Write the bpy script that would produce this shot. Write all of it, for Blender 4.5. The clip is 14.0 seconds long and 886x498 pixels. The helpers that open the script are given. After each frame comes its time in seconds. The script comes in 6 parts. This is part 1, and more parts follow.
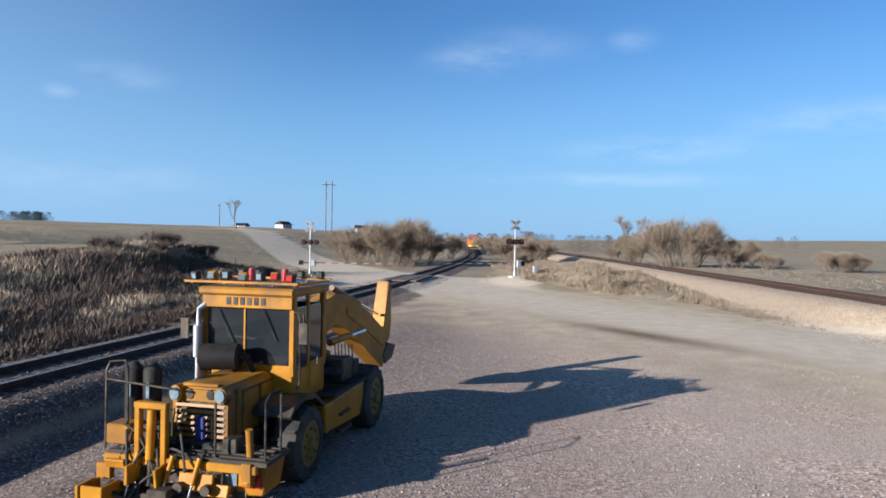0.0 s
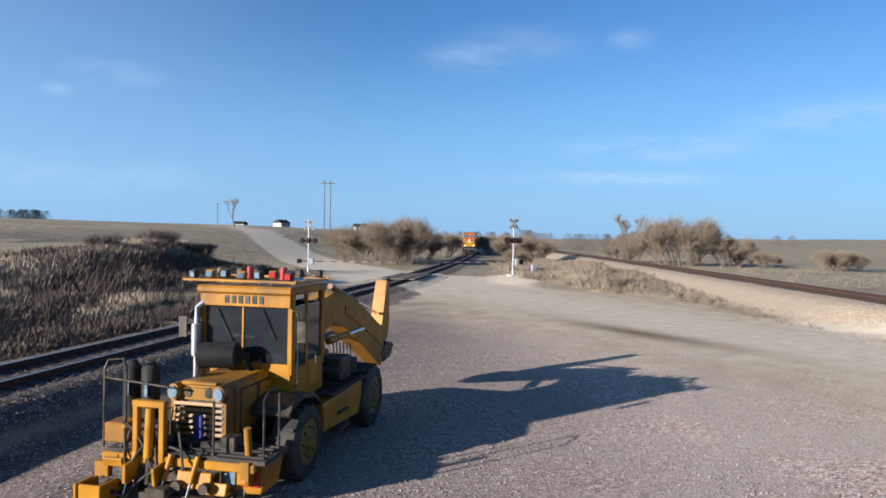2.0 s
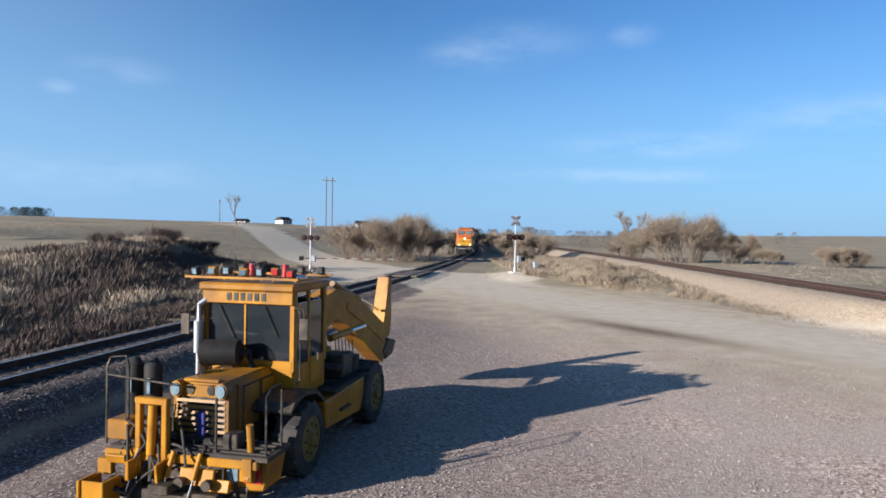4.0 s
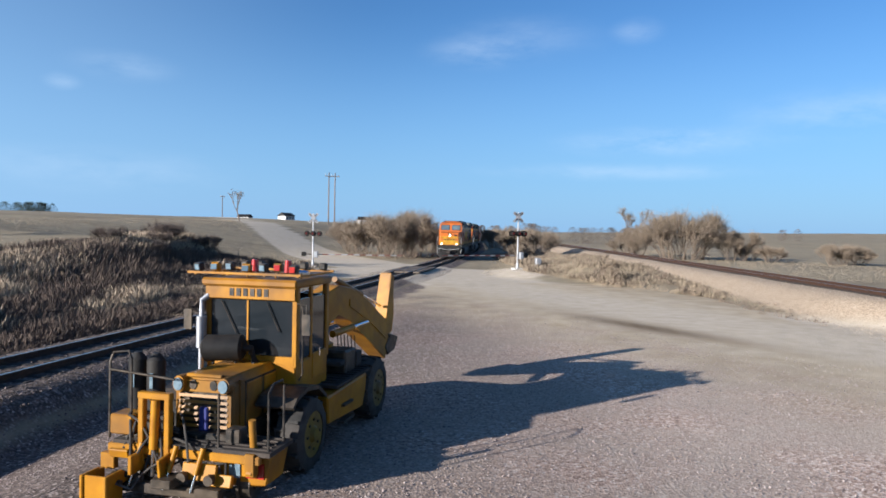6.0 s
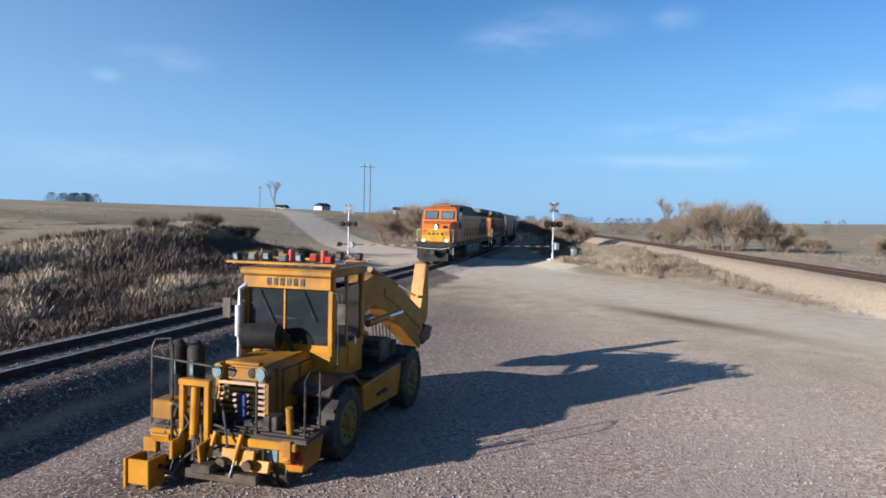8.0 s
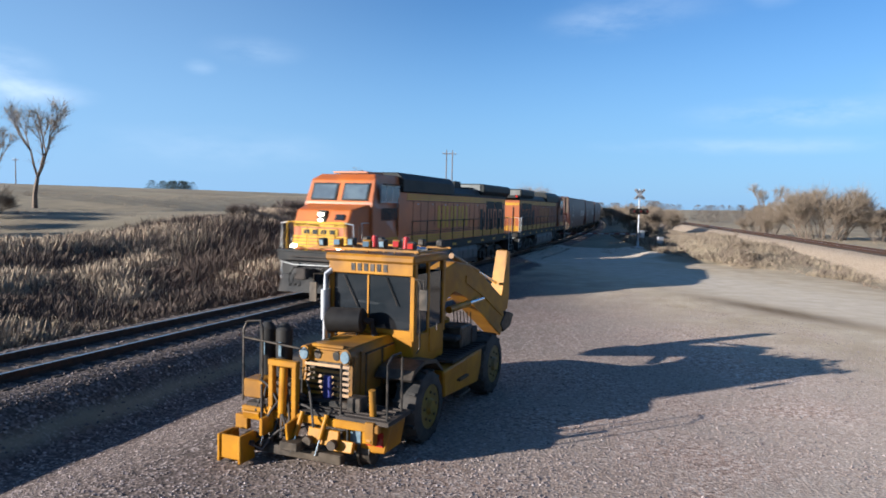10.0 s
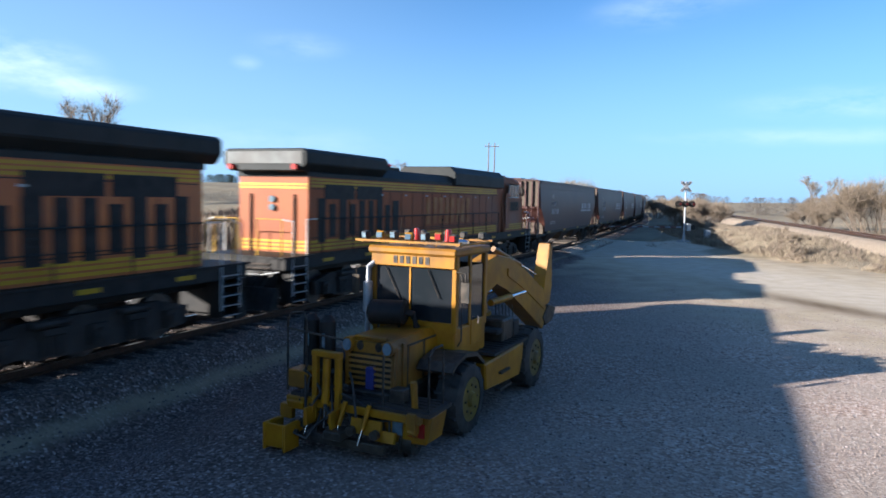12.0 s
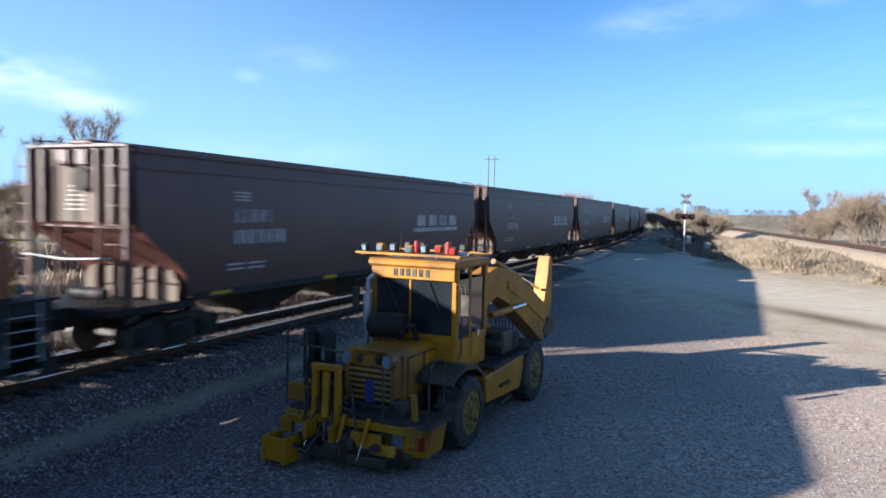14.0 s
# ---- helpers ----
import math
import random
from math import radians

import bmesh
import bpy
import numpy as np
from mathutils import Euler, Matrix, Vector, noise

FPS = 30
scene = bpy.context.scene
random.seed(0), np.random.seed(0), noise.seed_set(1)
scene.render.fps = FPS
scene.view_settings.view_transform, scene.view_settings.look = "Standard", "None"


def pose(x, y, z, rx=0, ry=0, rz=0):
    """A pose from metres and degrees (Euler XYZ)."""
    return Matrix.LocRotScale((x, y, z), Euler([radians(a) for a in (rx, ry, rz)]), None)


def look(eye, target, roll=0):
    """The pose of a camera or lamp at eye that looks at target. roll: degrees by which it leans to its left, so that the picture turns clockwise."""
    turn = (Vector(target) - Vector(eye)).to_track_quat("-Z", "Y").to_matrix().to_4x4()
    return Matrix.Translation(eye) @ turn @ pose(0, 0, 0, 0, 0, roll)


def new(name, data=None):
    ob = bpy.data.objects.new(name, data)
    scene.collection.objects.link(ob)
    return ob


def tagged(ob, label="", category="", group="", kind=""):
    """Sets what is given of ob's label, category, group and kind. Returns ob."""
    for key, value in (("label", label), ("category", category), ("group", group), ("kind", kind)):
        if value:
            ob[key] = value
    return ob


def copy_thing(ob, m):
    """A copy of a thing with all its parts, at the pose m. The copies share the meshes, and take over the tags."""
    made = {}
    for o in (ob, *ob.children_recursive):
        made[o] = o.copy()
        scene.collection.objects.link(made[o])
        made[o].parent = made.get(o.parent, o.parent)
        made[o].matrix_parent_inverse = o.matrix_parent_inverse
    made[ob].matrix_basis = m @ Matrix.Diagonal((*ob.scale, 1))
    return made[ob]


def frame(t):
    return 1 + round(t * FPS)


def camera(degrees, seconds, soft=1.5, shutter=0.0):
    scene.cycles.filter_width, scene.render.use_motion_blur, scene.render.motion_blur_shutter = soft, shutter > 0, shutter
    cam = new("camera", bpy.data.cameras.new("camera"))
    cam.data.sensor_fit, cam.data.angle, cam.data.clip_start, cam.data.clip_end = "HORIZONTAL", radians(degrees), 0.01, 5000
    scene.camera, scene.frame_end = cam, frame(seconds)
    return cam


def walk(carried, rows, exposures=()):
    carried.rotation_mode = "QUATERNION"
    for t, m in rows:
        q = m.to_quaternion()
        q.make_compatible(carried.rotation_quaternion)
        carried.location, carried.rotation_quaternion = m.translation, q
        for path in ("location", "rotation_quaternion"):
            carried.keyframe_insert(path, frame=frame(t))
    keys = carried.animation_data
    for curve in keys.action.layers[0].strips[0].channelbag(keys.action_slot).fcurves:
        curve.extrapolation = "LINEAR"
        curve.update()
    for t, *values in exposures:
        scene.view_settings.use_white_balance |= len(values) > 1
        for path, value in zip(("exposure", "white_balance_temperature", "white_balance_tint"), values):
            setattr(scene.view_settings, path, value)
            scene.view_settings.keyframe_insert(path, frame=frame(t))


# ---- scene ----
EYE = 3.75                 # camera height over the gravel lot
cam = camera(65.0, 14.0, soft=1.7, shutter=0.4)
PATH = [
    (0, pose(0, 0, EYE, 89.20, -1.08, -0.01)),
    (0.5, pose(0, 0, EYE, 89.23, -1.12, -0.05)),
    (1, pose(0, 0, EYE, 89.32, -1.14, -0.14)),
    (1.5, pose(0, 0, EYE, 89.30, -1.12, -0.15)),
    (2, pose(0, 0, EYE, 89.08, -1.11, -0.14)),
    (2.5, pose(0, 0, EYE, 89.05, -1.14, -0.11)),
    (3, pose(0, 0, EYE, 89.08, -1.11, -0.08)),
    (5.5, pose(0, 0, EYE, 88.38, -1.12, 0.19)),
    (6, pose(0, 0, EYE, 88.52, -1.22, 0.22)),
    (6.5, pose(0, 0, EYE, 88.59, -1.20, 0.31)),
    (7, pose(0, 0, EYE, 88.49, -1.18, 0.59)),
    (7.5, pose(0, 0, EYE, 88.02, -1.17, 1.68)),
    (8, pose(0, 0, EYE, 87.67, -1.28, 3.08)),
    (8.5, pose(0, 0, EYE, 87.60, -1.34, 4.78)),
    (9, pose(0, 0, EYE, 87.25, -1.35, 6.52)),
    (11.5, pose(0, 0, EYE, 85.78, -1.28, 12.97)),
    (12, pose(0, 0, EYE, 85.77, -1.27, 13.24)),
    (12.5, pose(0, 0, EYE, 85.96, -1.26, 13.24)),
    (13, pose(0, 0, EYE, 86.29, -1.28, 13.36)),
    (13.5, pose(0, 0, EYE, 86.82, -1.27, 13.10)),
    (14, pose(0, 0, EYE, 86.80, -1.25, 13.24)),
]
walk(cam, PATH, [(0.0, 1.25, 5600, 8), (9.2, 1.25, 5600, 8), (11.3, 1.62, 5600, 8), (14.0, 1.82, 5600, 8)])

# ---- light ----
SUN_EL, SUN_AZ = 15.0, 232.5      # elevation; compass way from +y clockwise to the sun
SUN_TO = Vector((math.sin(radians(SUN_AZ)) * math.cos(radians(SUN_EL)), math.cos(radians(SUN_AZ)) * math.cos(radians(SUN_EL)), math.sin(radians(SUN_EL))))
sun = new("sun", bpy.data.lights.new("sun", "SUN"))
sun.data.energy, sun.data.angle, sun.data.color = 5.0, radians(0.5), (1.0, 0.88, 0.74)
sun.matrix_world = look((0, 0, 60), Vector((0, 0, 60)) - SUN_TO)

world = bpy.data.worlds.new("sky")
scene.world = world
world.use_nodes = True
wn, wl = world.node_tree.nodes, world.node_tree.links
wn.clear()
sky = wn.new("ShaderNodeTexSky")
sky.sky_type, sky.sun_disc = "NISHITA", False
sky.sun_elevation, sky.sun_rotation = radians(SUN_EL), radians(SUN_AZ)
sky.air_density, sky.dust_density, sky.ozone_density = 1.0, 0.5, 1.6
tint = wn.new("ShaderNodeMix")
tint.data_type, tint.blend_type = "RGBA", "MULTIPLY"
tint.inputs[0].default_value = 1.0
tint.inputs[7].default_value = (0.60, 0.86, 1.16, 1)
wl.new(sky.outputs["Color"], tint.inputs[6])
tc = wn.new("ShaderNodeTexCoord")
# pale haze towards the horizon
sx = wn.new("ShaderNodeSeparateXYZ")
wl.new(tc.outputs["Generated"], sx.inputs[0])
hz = wn.new("ShaderNodeMapRange")
hz.interpolation_type = "SMOOTHSTEP"
hz.inputs[1].default_value, hz.inputs[2].default_value, hz.inputs[3].default_value, hz.inputs[4].default_value = -0.05, 0.32, 0.85, 0.0
wl.new(sx.outputs["Z"], hz.inputs[0])
haze = wn.new("ShaderNodeMix")
haze.data_type = "RGBA"
haze.inputs[7].default_value = (2.9, 4.7, 6.9, 1)
wl.new(hz.outputs[0], haze.inputs[0])
wl.new(tint.outputs[2], haze.inputs[6])
nz = wn.new("ShaderNodeTexNoise")
nz.inputs["Scale"].default_value, nz.inputs["Detail"].default_value, nz.inputs["Roughness"].default_value = 9.0, 6.0, 0.6
mp = wn.new("ShaderNodeMapping")
mp.inputs["Scale"].default_value = (1.0, 1.0, 3.0)
wl.new(tc.outputs["Generated"], mp.inputs["Vector"])
wl.new(mp.outputs["Vector"], nz.inputs["Vector"])
# thin wisps of cloud: azimuth, elevation, half width and half height in degrees, density
CLOUDS = [(6.0, 15.4, 5.0, 1.5, 0.14), (2.5, 14.3, 3.8, 1.1, 0.22), (15.0, 15.7, 1.6, 0.8, 0.25), (17.5, 7.3, 7.0, 1.0, 0.40), (14.0, 5.0, 9.0, 0.6, 0.28), (-25.0, 11.6, 3.0, 0.9, 0.2), (-29.0, 10.1, 1.0, 0.5, 0.25),
          (-45.0, 8.6, 4.5, 1.6, 1.0), (-40.3, 7.2, 3.2, 0.8, 0.8), (-27.0, 4.0, 9.0, 1.4, 0.2), (31.0, 9.0, 8.0, 1.5, 0.3)]
total = None
for az, el, hw, hh, dens in CLOUDS:
    c = Vector((math.sin(radians(az)) * math.cos(radians(el)), math.cos(radians(az)) * math.cos(radians(el)), math.sin(radians(el))))
    sub = wn.new("ShaderNodeVectorMath")
    sub.operation = "SUBTRACT"
    sub.inputs[1].default_value = c
    wl.new(tc.outputs["Generated"], sub.inputs[0])
    sc = wn.new("ShaderNodeVectorMath")
    sc.operation = "MULTIPLY"
    sc.inputs[1].default_value = (1 / radians(hw), 1 / radians(hw), 1 / radians(hh))
    wl.new(sub.outputs[0], sc.inputs[0])
    ln = wn.new("ShaderNodeVectorMath")
    ln.operation = "LENGTH"
    wl.new(sc.outputs[0], ln.inputs[0])
    mr = wn.new("ShaderNodeMapRange")
    mr.interpolation_type = "SMOOTHSTEP"
    mr.inputs[1].default_value, mr.inputs[2].default_value, mr.inputs[3].default_value, mr.inputs[4].default_value = 0.0, 1.6, dens, 0.0
    wl.new(ln.outputs["Value"], mr.inputs[0])
    if total is None:
        total = mr.outputs[0]
    else:
        ad = wn.new("ShaderNodeMath")
        ad.operation = "ADD"
        wl.new(total, ad.inputs[0])
        wl.new(mr.outputs[0], ad.inputs[1])
        total = ad.outputs[0]
ramp = wn.new("ShaderNodeMapRange")
ramp.inputs[1].default_value, ramp.inputs[2].default_value = 0.36, 0.66
wl.new(nz.outputs["Fac"], ramp.inputs[0])
dens = wn.new("ShaderNodeMath")
dens.operation, dens.use_clamp = "MULTIPLY", True
wl.new(total, dens.inputs[0])
wl.new(ramp.outputs[0], dens.inputs[1])
mx = wn.new("ShaderNodeMix")
mx.data_type = "RGBA"
mx.inputs[7].default_value = (7.0, 7.6, 8.2, 1)
bg = wn.new("ShaderNodeBackground")
bg.inputs["Strength"].default_value = 0.05
out = wn.new("ShaderNodeOutputWorld")
wl.new(dens.outputs[0], mx.inputs[0])
wl.new(haze.outputs[2], mx.inputs[6])
# an even veil of thin high cloud away to the west
vd = wn.new("ShaderNodeVectorMath")
vd.operation = "DOT_PRODUCT"
vd.inputs[1].default_value = (math.sin(radians(-58)) * 0.97, math.cos(radians(-58)) * 0.97, 0.24)
wl.new(tc.outputs["Generated"], vd.inputs[0])
vr = wn.new("ShaderNodeMapRange")
vr.interpolation_type = "SMOOTHSTEP"
vr.inputs[1].default_value, vr.inputs[2].default_value, vr.inputs[4].default_value = 0.62, 1.05, 0.30
wl.new(vd.outputs["Value"], vr.inputs[0])
veil = wn.new("ShaderNodeMix")
veil.data_type = "RGBA"
veil.inputs[7].default_value = (4.4, 6.2, 8.2, 1)
wl.new(vr.outputs[0], veil.inputs[0])
wl.new(mx.outputs[2], veil.inputs[6])
wl.new(veil.outputs[2], bg.inputs["Color"])
wl.new(bg.outputs["Background"], out.inputs["Surface"])

# ---- materials ----
def mat(name, a, b=None, scale=4.0, rough=0.7, metal=0.0, bump=0.0, bump_scale=None, dirt=None, dirt_amount=0.35, spread=0.12, gloss=0.22):
    """A surface of two tones, a fine grain and blotches of dirt at a larger size."""
    m = bpy.data.materials.new(name)
    m.use_nodes = True
    n, l = m.node_tree.nodes, m.node_tree.links
    bs = n["Principled BSDF"]
    co = n.new("ShaderNodeTexCoord")
    n1 = n.new("ShaderNodeTexNoise")
    n1.inputs["Scale"].default_value, n1.inputs["Detail"].default_value = scale, 6.0
    l.new(co.outputs["Object"], n1.inputs["Vector"])
    b = b or tuple(c * 0.8 for c in a)
    r1 = n.new("ShaderNodeValToRGB")
    r1.color_ramp.elements[0].position, r1.color_ramp.elements[1].position = 0.5 - spread, 0.5 + spread
    r1.color_ramp.elements[0].color, r1.color_ramp.elements[1].color = (*a, 1), (*b, 1)
    l.new(n1.outputs["Fac"], r1.inputs["Fac"])
    col = r1.outputs["Color"]
    if dirt:
        n2 = n.new("ShaderNodeTexNoise")
        n2.inputs["Scale"].default_value, n2.inputs["Detail"].default_value = scale * 0.23, 5.0
        l.new(co.outputs["Object"], n2.inputs["Vector"])
        r2 = n.new("ShaderNodeMapRange")
        r2.inputs[1].default_value, r2.inputs[2].default_value = 0.45, 0.68
        r2.inputs[4].default_value = dirt_amount
        l.new(n2.outputs["Fac"], r2.inputs[0])
        m2 = n.new("ShaderNodeMix")
        m2.data_type = "RGBA"
        m2.inputs[7].default_value = (*dirt, 1)
        l.new(r2.outputs[0], m2.inputs[0])
        l.new(col, m2.inputs[6])
        col = m2.outputs[2]
    l.new(col, bs.inputs["Base Color"])
    bs.inputs["Roughness"].default_value, bs.inputs["Metallic"].default_value = rough, metal
    bs.inputs["Specular IOR Level"].default_value = gloss if rough > 0.25 else 0.5
    if bump:
        bp = n.new("ShaderNodeBump")
        bp.inputs["Strength"].default_value, bp.inputs["Distance"].default_value = bump, 0.02
        n3 = n.new("ShaderNodeTexNoise")
        n3.inputs["Scale"].default_value, n3.inputs["Detail"].default_value = bump_scale or scale * 6, 4.0
        l.new(co.outputs["Object"], n3.inputs["Vector"])
        l.new(n3.outputs["Fac"], bp.inputs["Height"])
        l.new(bp.outputs["Normal"], bs.inputs["Normal"])
    return m


def glow(name, colour, strength):
    m = bpy.data.materials.new(name)
    m.use_nodes = True
    bs = m.node_tree.nodes["Principled BSDF"]
    bs.inputs["Base Color"].default_value = (*colour, 1)
    bs.inputs["Emission Color"].default_value, bs.inputs["Emission Strength"].default_value = (*colour, 1), strength
    return m


def island(name, a, b, rough=0.9):
    """Blades, twigs and stones: each loose piece takes its own tone."""
    m = bpy.data.materials.new(name)
    m.use_nodes = True
    n, l = m.node_tree.nodes, m.node_tree.links
    bs = n["Principled BSDF"]
    g = n.new("ShaderNodeNewGeometry")
    r = n.new("ShaderNodeValToRGB")
    r.color_ramp.elements[0].color, r.color_ramp.elements[1].color = (*a, 1), (*b, 1)
    l.new(g.outputs["Random Per Island"], r.inputs["Fac"])
    l.new(r.outputs["Color"], bs.inputs["Base Color"])
    bs.inputs["Roughness"].default_value = rough
    return m


ORANGE = mat("orange_paint", (0.42, 0.105, 0.010), (0.35, 0.085, 0.010), 1.5, 0.42, 0, 0.05, 30, (0.13, 0.055, 0.03), 0.5, gloss=0.45)
FADED = mat("faded_orange_paint", (0.28, 0.070, 0.012), (0.23, 0.058, 0.014), 0.8, 0.6, 0, 0.05, 30, (0.17, 0.085, 0.055), 0.65, gloss=0.3)
YELLOW = mat("yellow_stripe_paint", (0.50, 0.29, 0.012), (0.42, 0.24, 0.012), 2.0, 0.45, 0, 0, None, (0.15, 0.10, 0.03), 0.35)
ROOF = mat("dark_green_paint", (0.011, 0.013, 0.012), (0.018, 0.019, 0.018), 2.0, 0.6, 0, 0.1, 20, (0.045, 0.04, 0.035), 0.3)
BLACK = mat("black_frame_paint", (0.010, 0.0095, 0.0095), (0.022, 0.02, 0.018), 3.0, 0.6, 0, 0.15, 25, (0.032, 0.025, 0.02), 0.5)
TRUCK = mat("dusty_truck_steel", (0.022, 0.019, 0.017), (0.045, 0.036, 0.03), 3.0, 0.75, 0, 0.3, 25, (0.085, 0.063, 0.048), 0.5)
PALE = mat("weathered_pale_paint", (0.17, 0.175, 0.165), (0.12, 0.12, 0.11), 2.0, 0.7, 0, 0.1, 20, (0.16, 0.12, 0.10), 0.4)
TANK = mat("dusty_grey_tank_paint", (0.11, 0.10, 0.095), (0.075, 0.07, 0.065), 1.5, 0.6, 0, 0.1, 20, (0.05, 0.04, 0.04), 0.4)
STEEL = mat("worn_wheel_steel", (0.12, 0.105, 0.095), (0.07, 0.06, 0.055), 5.0, 0.5, 0.6)
RAIL = mat("rusty_rail_steel", (0.085, 0.045, 0.028), (0.055, 0.032, 0.022), 6.0, 0.65, 0.4, 0.2)
RAILTOP = mat("polished_rail_head", (0.55, 0.53, 0.52), (0.42, 0.40, 0.40), 8.0, 0.28, 1.0)
BROWN = mat("brown_hopper_paint", (0.074, 0.025, 0.019), (0.056, 0.019, 0.015), 0.7, 0.5, 0, 0.05, 20, (0.085, 0.048, 0.038), 0.35, gloss=0.5)
# Hopper ends only: a paler tone with the sunlight put into the colour.
HOPSUNLIT = mat("sunlit_tan_hopper_paint", (0.105, 0.080, 0.056), (0.083, 0.062, 0.044), 1.0, 0.6, 0, 0.05, 20, (0.10, 0.06, 0.05), 0.3)
WHITE = mat("white_paint", (0.52, 0.51, 0.49), (0.43, 0.42, 0.40), 4.0, 0.55, 0, 0, None, (0.3, 0.26, 0.22), 0.3)
DULLWHITE = mat("weathered_white_lettering", (0.50, 0.46, 0.43), (0.36, 0.32, 0.30), 6.0, 0.7, 0, 0, None, (0.14, 0.08, 0.06), 0.5)
GLASS = mat("dark_glass", (0.012, 0.015, 0.018), (0.02, 0.022, 0.025), 2.0, 0.06)
RUBBER = mat("dusty_rubber", (0.022, 0.021, 0.02), (0.045, 0.04, 0.036), 6.0, 0.85, 0, 0.3, 40, (0.12, 0.10, 0.08), 0.4)
CAT = mat("yellow_machine_paint", (0.36, 0.158, 0.004), (0.27, 0.112, 0.004), 3.0, 0.45, 0, 0.06, 40, (0.08, 0.052, 0.03), 0.72)
REDRIM = mat("yellow_green_rim_paint", (0.17, 0.115, 0.015), (0.12, 0.08, 0.015), 5.0, 0.5, 0, 0.1, 30, (0.10, 0.07, 0.05), 0.5)
GREASE = mat("greasy_black_steel", (0.02, 0.019, 0.018), (0.06, 0.05, 0.042), 8.0, 0.5, 0.3, 0.2, 40, (0.13, 0.09, 0.05), 0.4)
CHROME = mat("chrome_rod", (0.7, 0.7, 0.7), (0.6, 0.6, 0.6), 6.0, 0.15, 1.0)
WOOD = mat("creosote_timber", (0.026, 0.021, 0.018), (0.055, 0.044, 0.037), 5.0, 0.9, 0, 0.5, 30)
PLANK = mat("dusty_crossing_timber", (0.10, 0.078, 0.06), (0.17, 0.135, 0.105), 5.0, 0.9, 0, 0.5, 30)
POLE = mat("grey_pole_timber", (0.13, 0.10, 0.085), (0.18, 0.145, 0.12), 3.0, 0.9, 0, 0.3)
ALU = mat("galvanised_steel", (0.40, 0.40, 0.41), (0.31, 0.31, 0.32), 6.0, 0.5, 0.6)
LAMP = glow("headlamp_glow", (1.0, 0.85, 0.6), 3.5)
# Cab glass: the sky's reflection is painted in as a paler base colour.
SCREEN = mat("sky_lit_cab_glass", (0.10, 0.13, 0.15), (0.07, 0.09, 0.11), 2.0, 0.10)
TURQ = mat("pale_lens_glass", (0.16, 0.21, 0.24), (0.10, 0.14, 0.17), 9.0, 0.12)
UNLIT = mat("unlit_red_lens", (0.10, 0.012, 0.01), (0.07, 0.01, 0.008), 6.0, 0.3)
REDLENS = mat("red_lens", (0.35, 0.02, 0.015), (0.25, 0.015, 0.012), 6.0, 0.2)
GRASS = island("dry_grass", (0.20, 0.148, 0.098), (0.42, 0.33, 0.235))
FIELDGRASS = island("dull_straw_grass", (0.19, 0.148, 0.10), (0.29, 0.228, 0.155))
WEED = island("brown_weed", (0.09, 0.065, 0.048), (0.20, 0.15, 0.105))
# Dry grass of the left slope, its colour darkened for the shade there.
SHADEGRASS = island("shade_toned_dry_grass", (0.045, 0.032, 0.027), (0.13, 0.092, 0.066))
TWIG = island("bare_twigs", (0.11, 0.082, 0.058), (0.25, 0.19, 0.132))
DARKTWIG = island("dark_bare_twigs", (0.055, 0.04, 0.034), (0.13, 0.095, 0.075))
BARK = mat("grey_bark", (0.12, 0.09, 0.065), (0.17, 0.13, 0.10), 6.0, 0.95, 0, 0.4)
SANDSTONE = island("sandy_ballast_stones", (0.22, 0.165, 0.113), (0.44, 0.345, 0.25))
FARWOOD = island("far_bare_wood", (0.055, 0.045, 0.04), (0.12, 0.095, 0.075))
DARKSTONE = island("dark_ballast_stones", (0.035, 0.028, 0.025), (0.135, 0.105, 0.095))
GREYSTONE = island("grey_lot_stones", (0.10, 0.078, 0.068), (0.26, 0.205, 0.185))
STONE = island("gravel_stones", (0.13, 0.10, 0.09), (0.38, 0.31, 0.28))
CONE = mat("conifer_needles", (0.02, 0.03, 0.02), (0.035, 0.045, 0.03), 3.0, 0.9)


# ---- mesh helpers ----
def box(bm, c, s, r=None, taper=None):
    """A block with centre c and size s, turned by degrees r."""
    m = Matrix.Translation(c) @ (pose(0, 0, 0, *r) if r else Matrix()) @ Matrix.Diagonal((*s, 1))
    vs = bmesh.ops.create_cube(bm, size=1.0, matrix=m)["verts"]
    return vs


def rod(bm, a, b, r, seg=8, r2=None, caps=True):
    a, b = Vector(a), Vector(b)
    d = b - a
    m = Matrix.Translation((a + b) / 2) @ d.to_track_quat("Z", "Y").to_matrix().to_4x4()
    return bmesh.ops.create_cone(bm, cap_ends=caps, segments=seg, radius1=r, radius2=r if r2 is None else r2, depth=d.length, matrix=m)["verts"]


def pipe(bm, pts, r, seg=6):
    """One bent tube through pts."""
    pts = [Vector(p) for p in pts]
    rings = []
    for i, p in enumerate(pts):
        d = ((pts[min(i + 1, len(pts) - 1)] - p).normalized() + (p - pts[max(i - 1, 0)]).normalized()).normalized()
        a = d.cross(Vector((0.31, 0.22, 0.92)) if abs(d.z) < 0.9 else Vector((0, 1, 0))).normalized()
        b = d.cross(a)
        rings.append([bm.verts.new(p + (a * math.cos(6.2832 * k / seg) + b * math.sin(6.2832 * k / seg)) * r) for k in range(seg)])
    for u, v in zip(rings[:-1], rings[1:]):
        for k in range(seg):
            bm.faces.new((u[k], u[(k + 1) % seg], v[(k + 1) % seg], v[k]))
    bm.faces.new(rings[0][::-1])
    bm.faces.new(rings[-1])


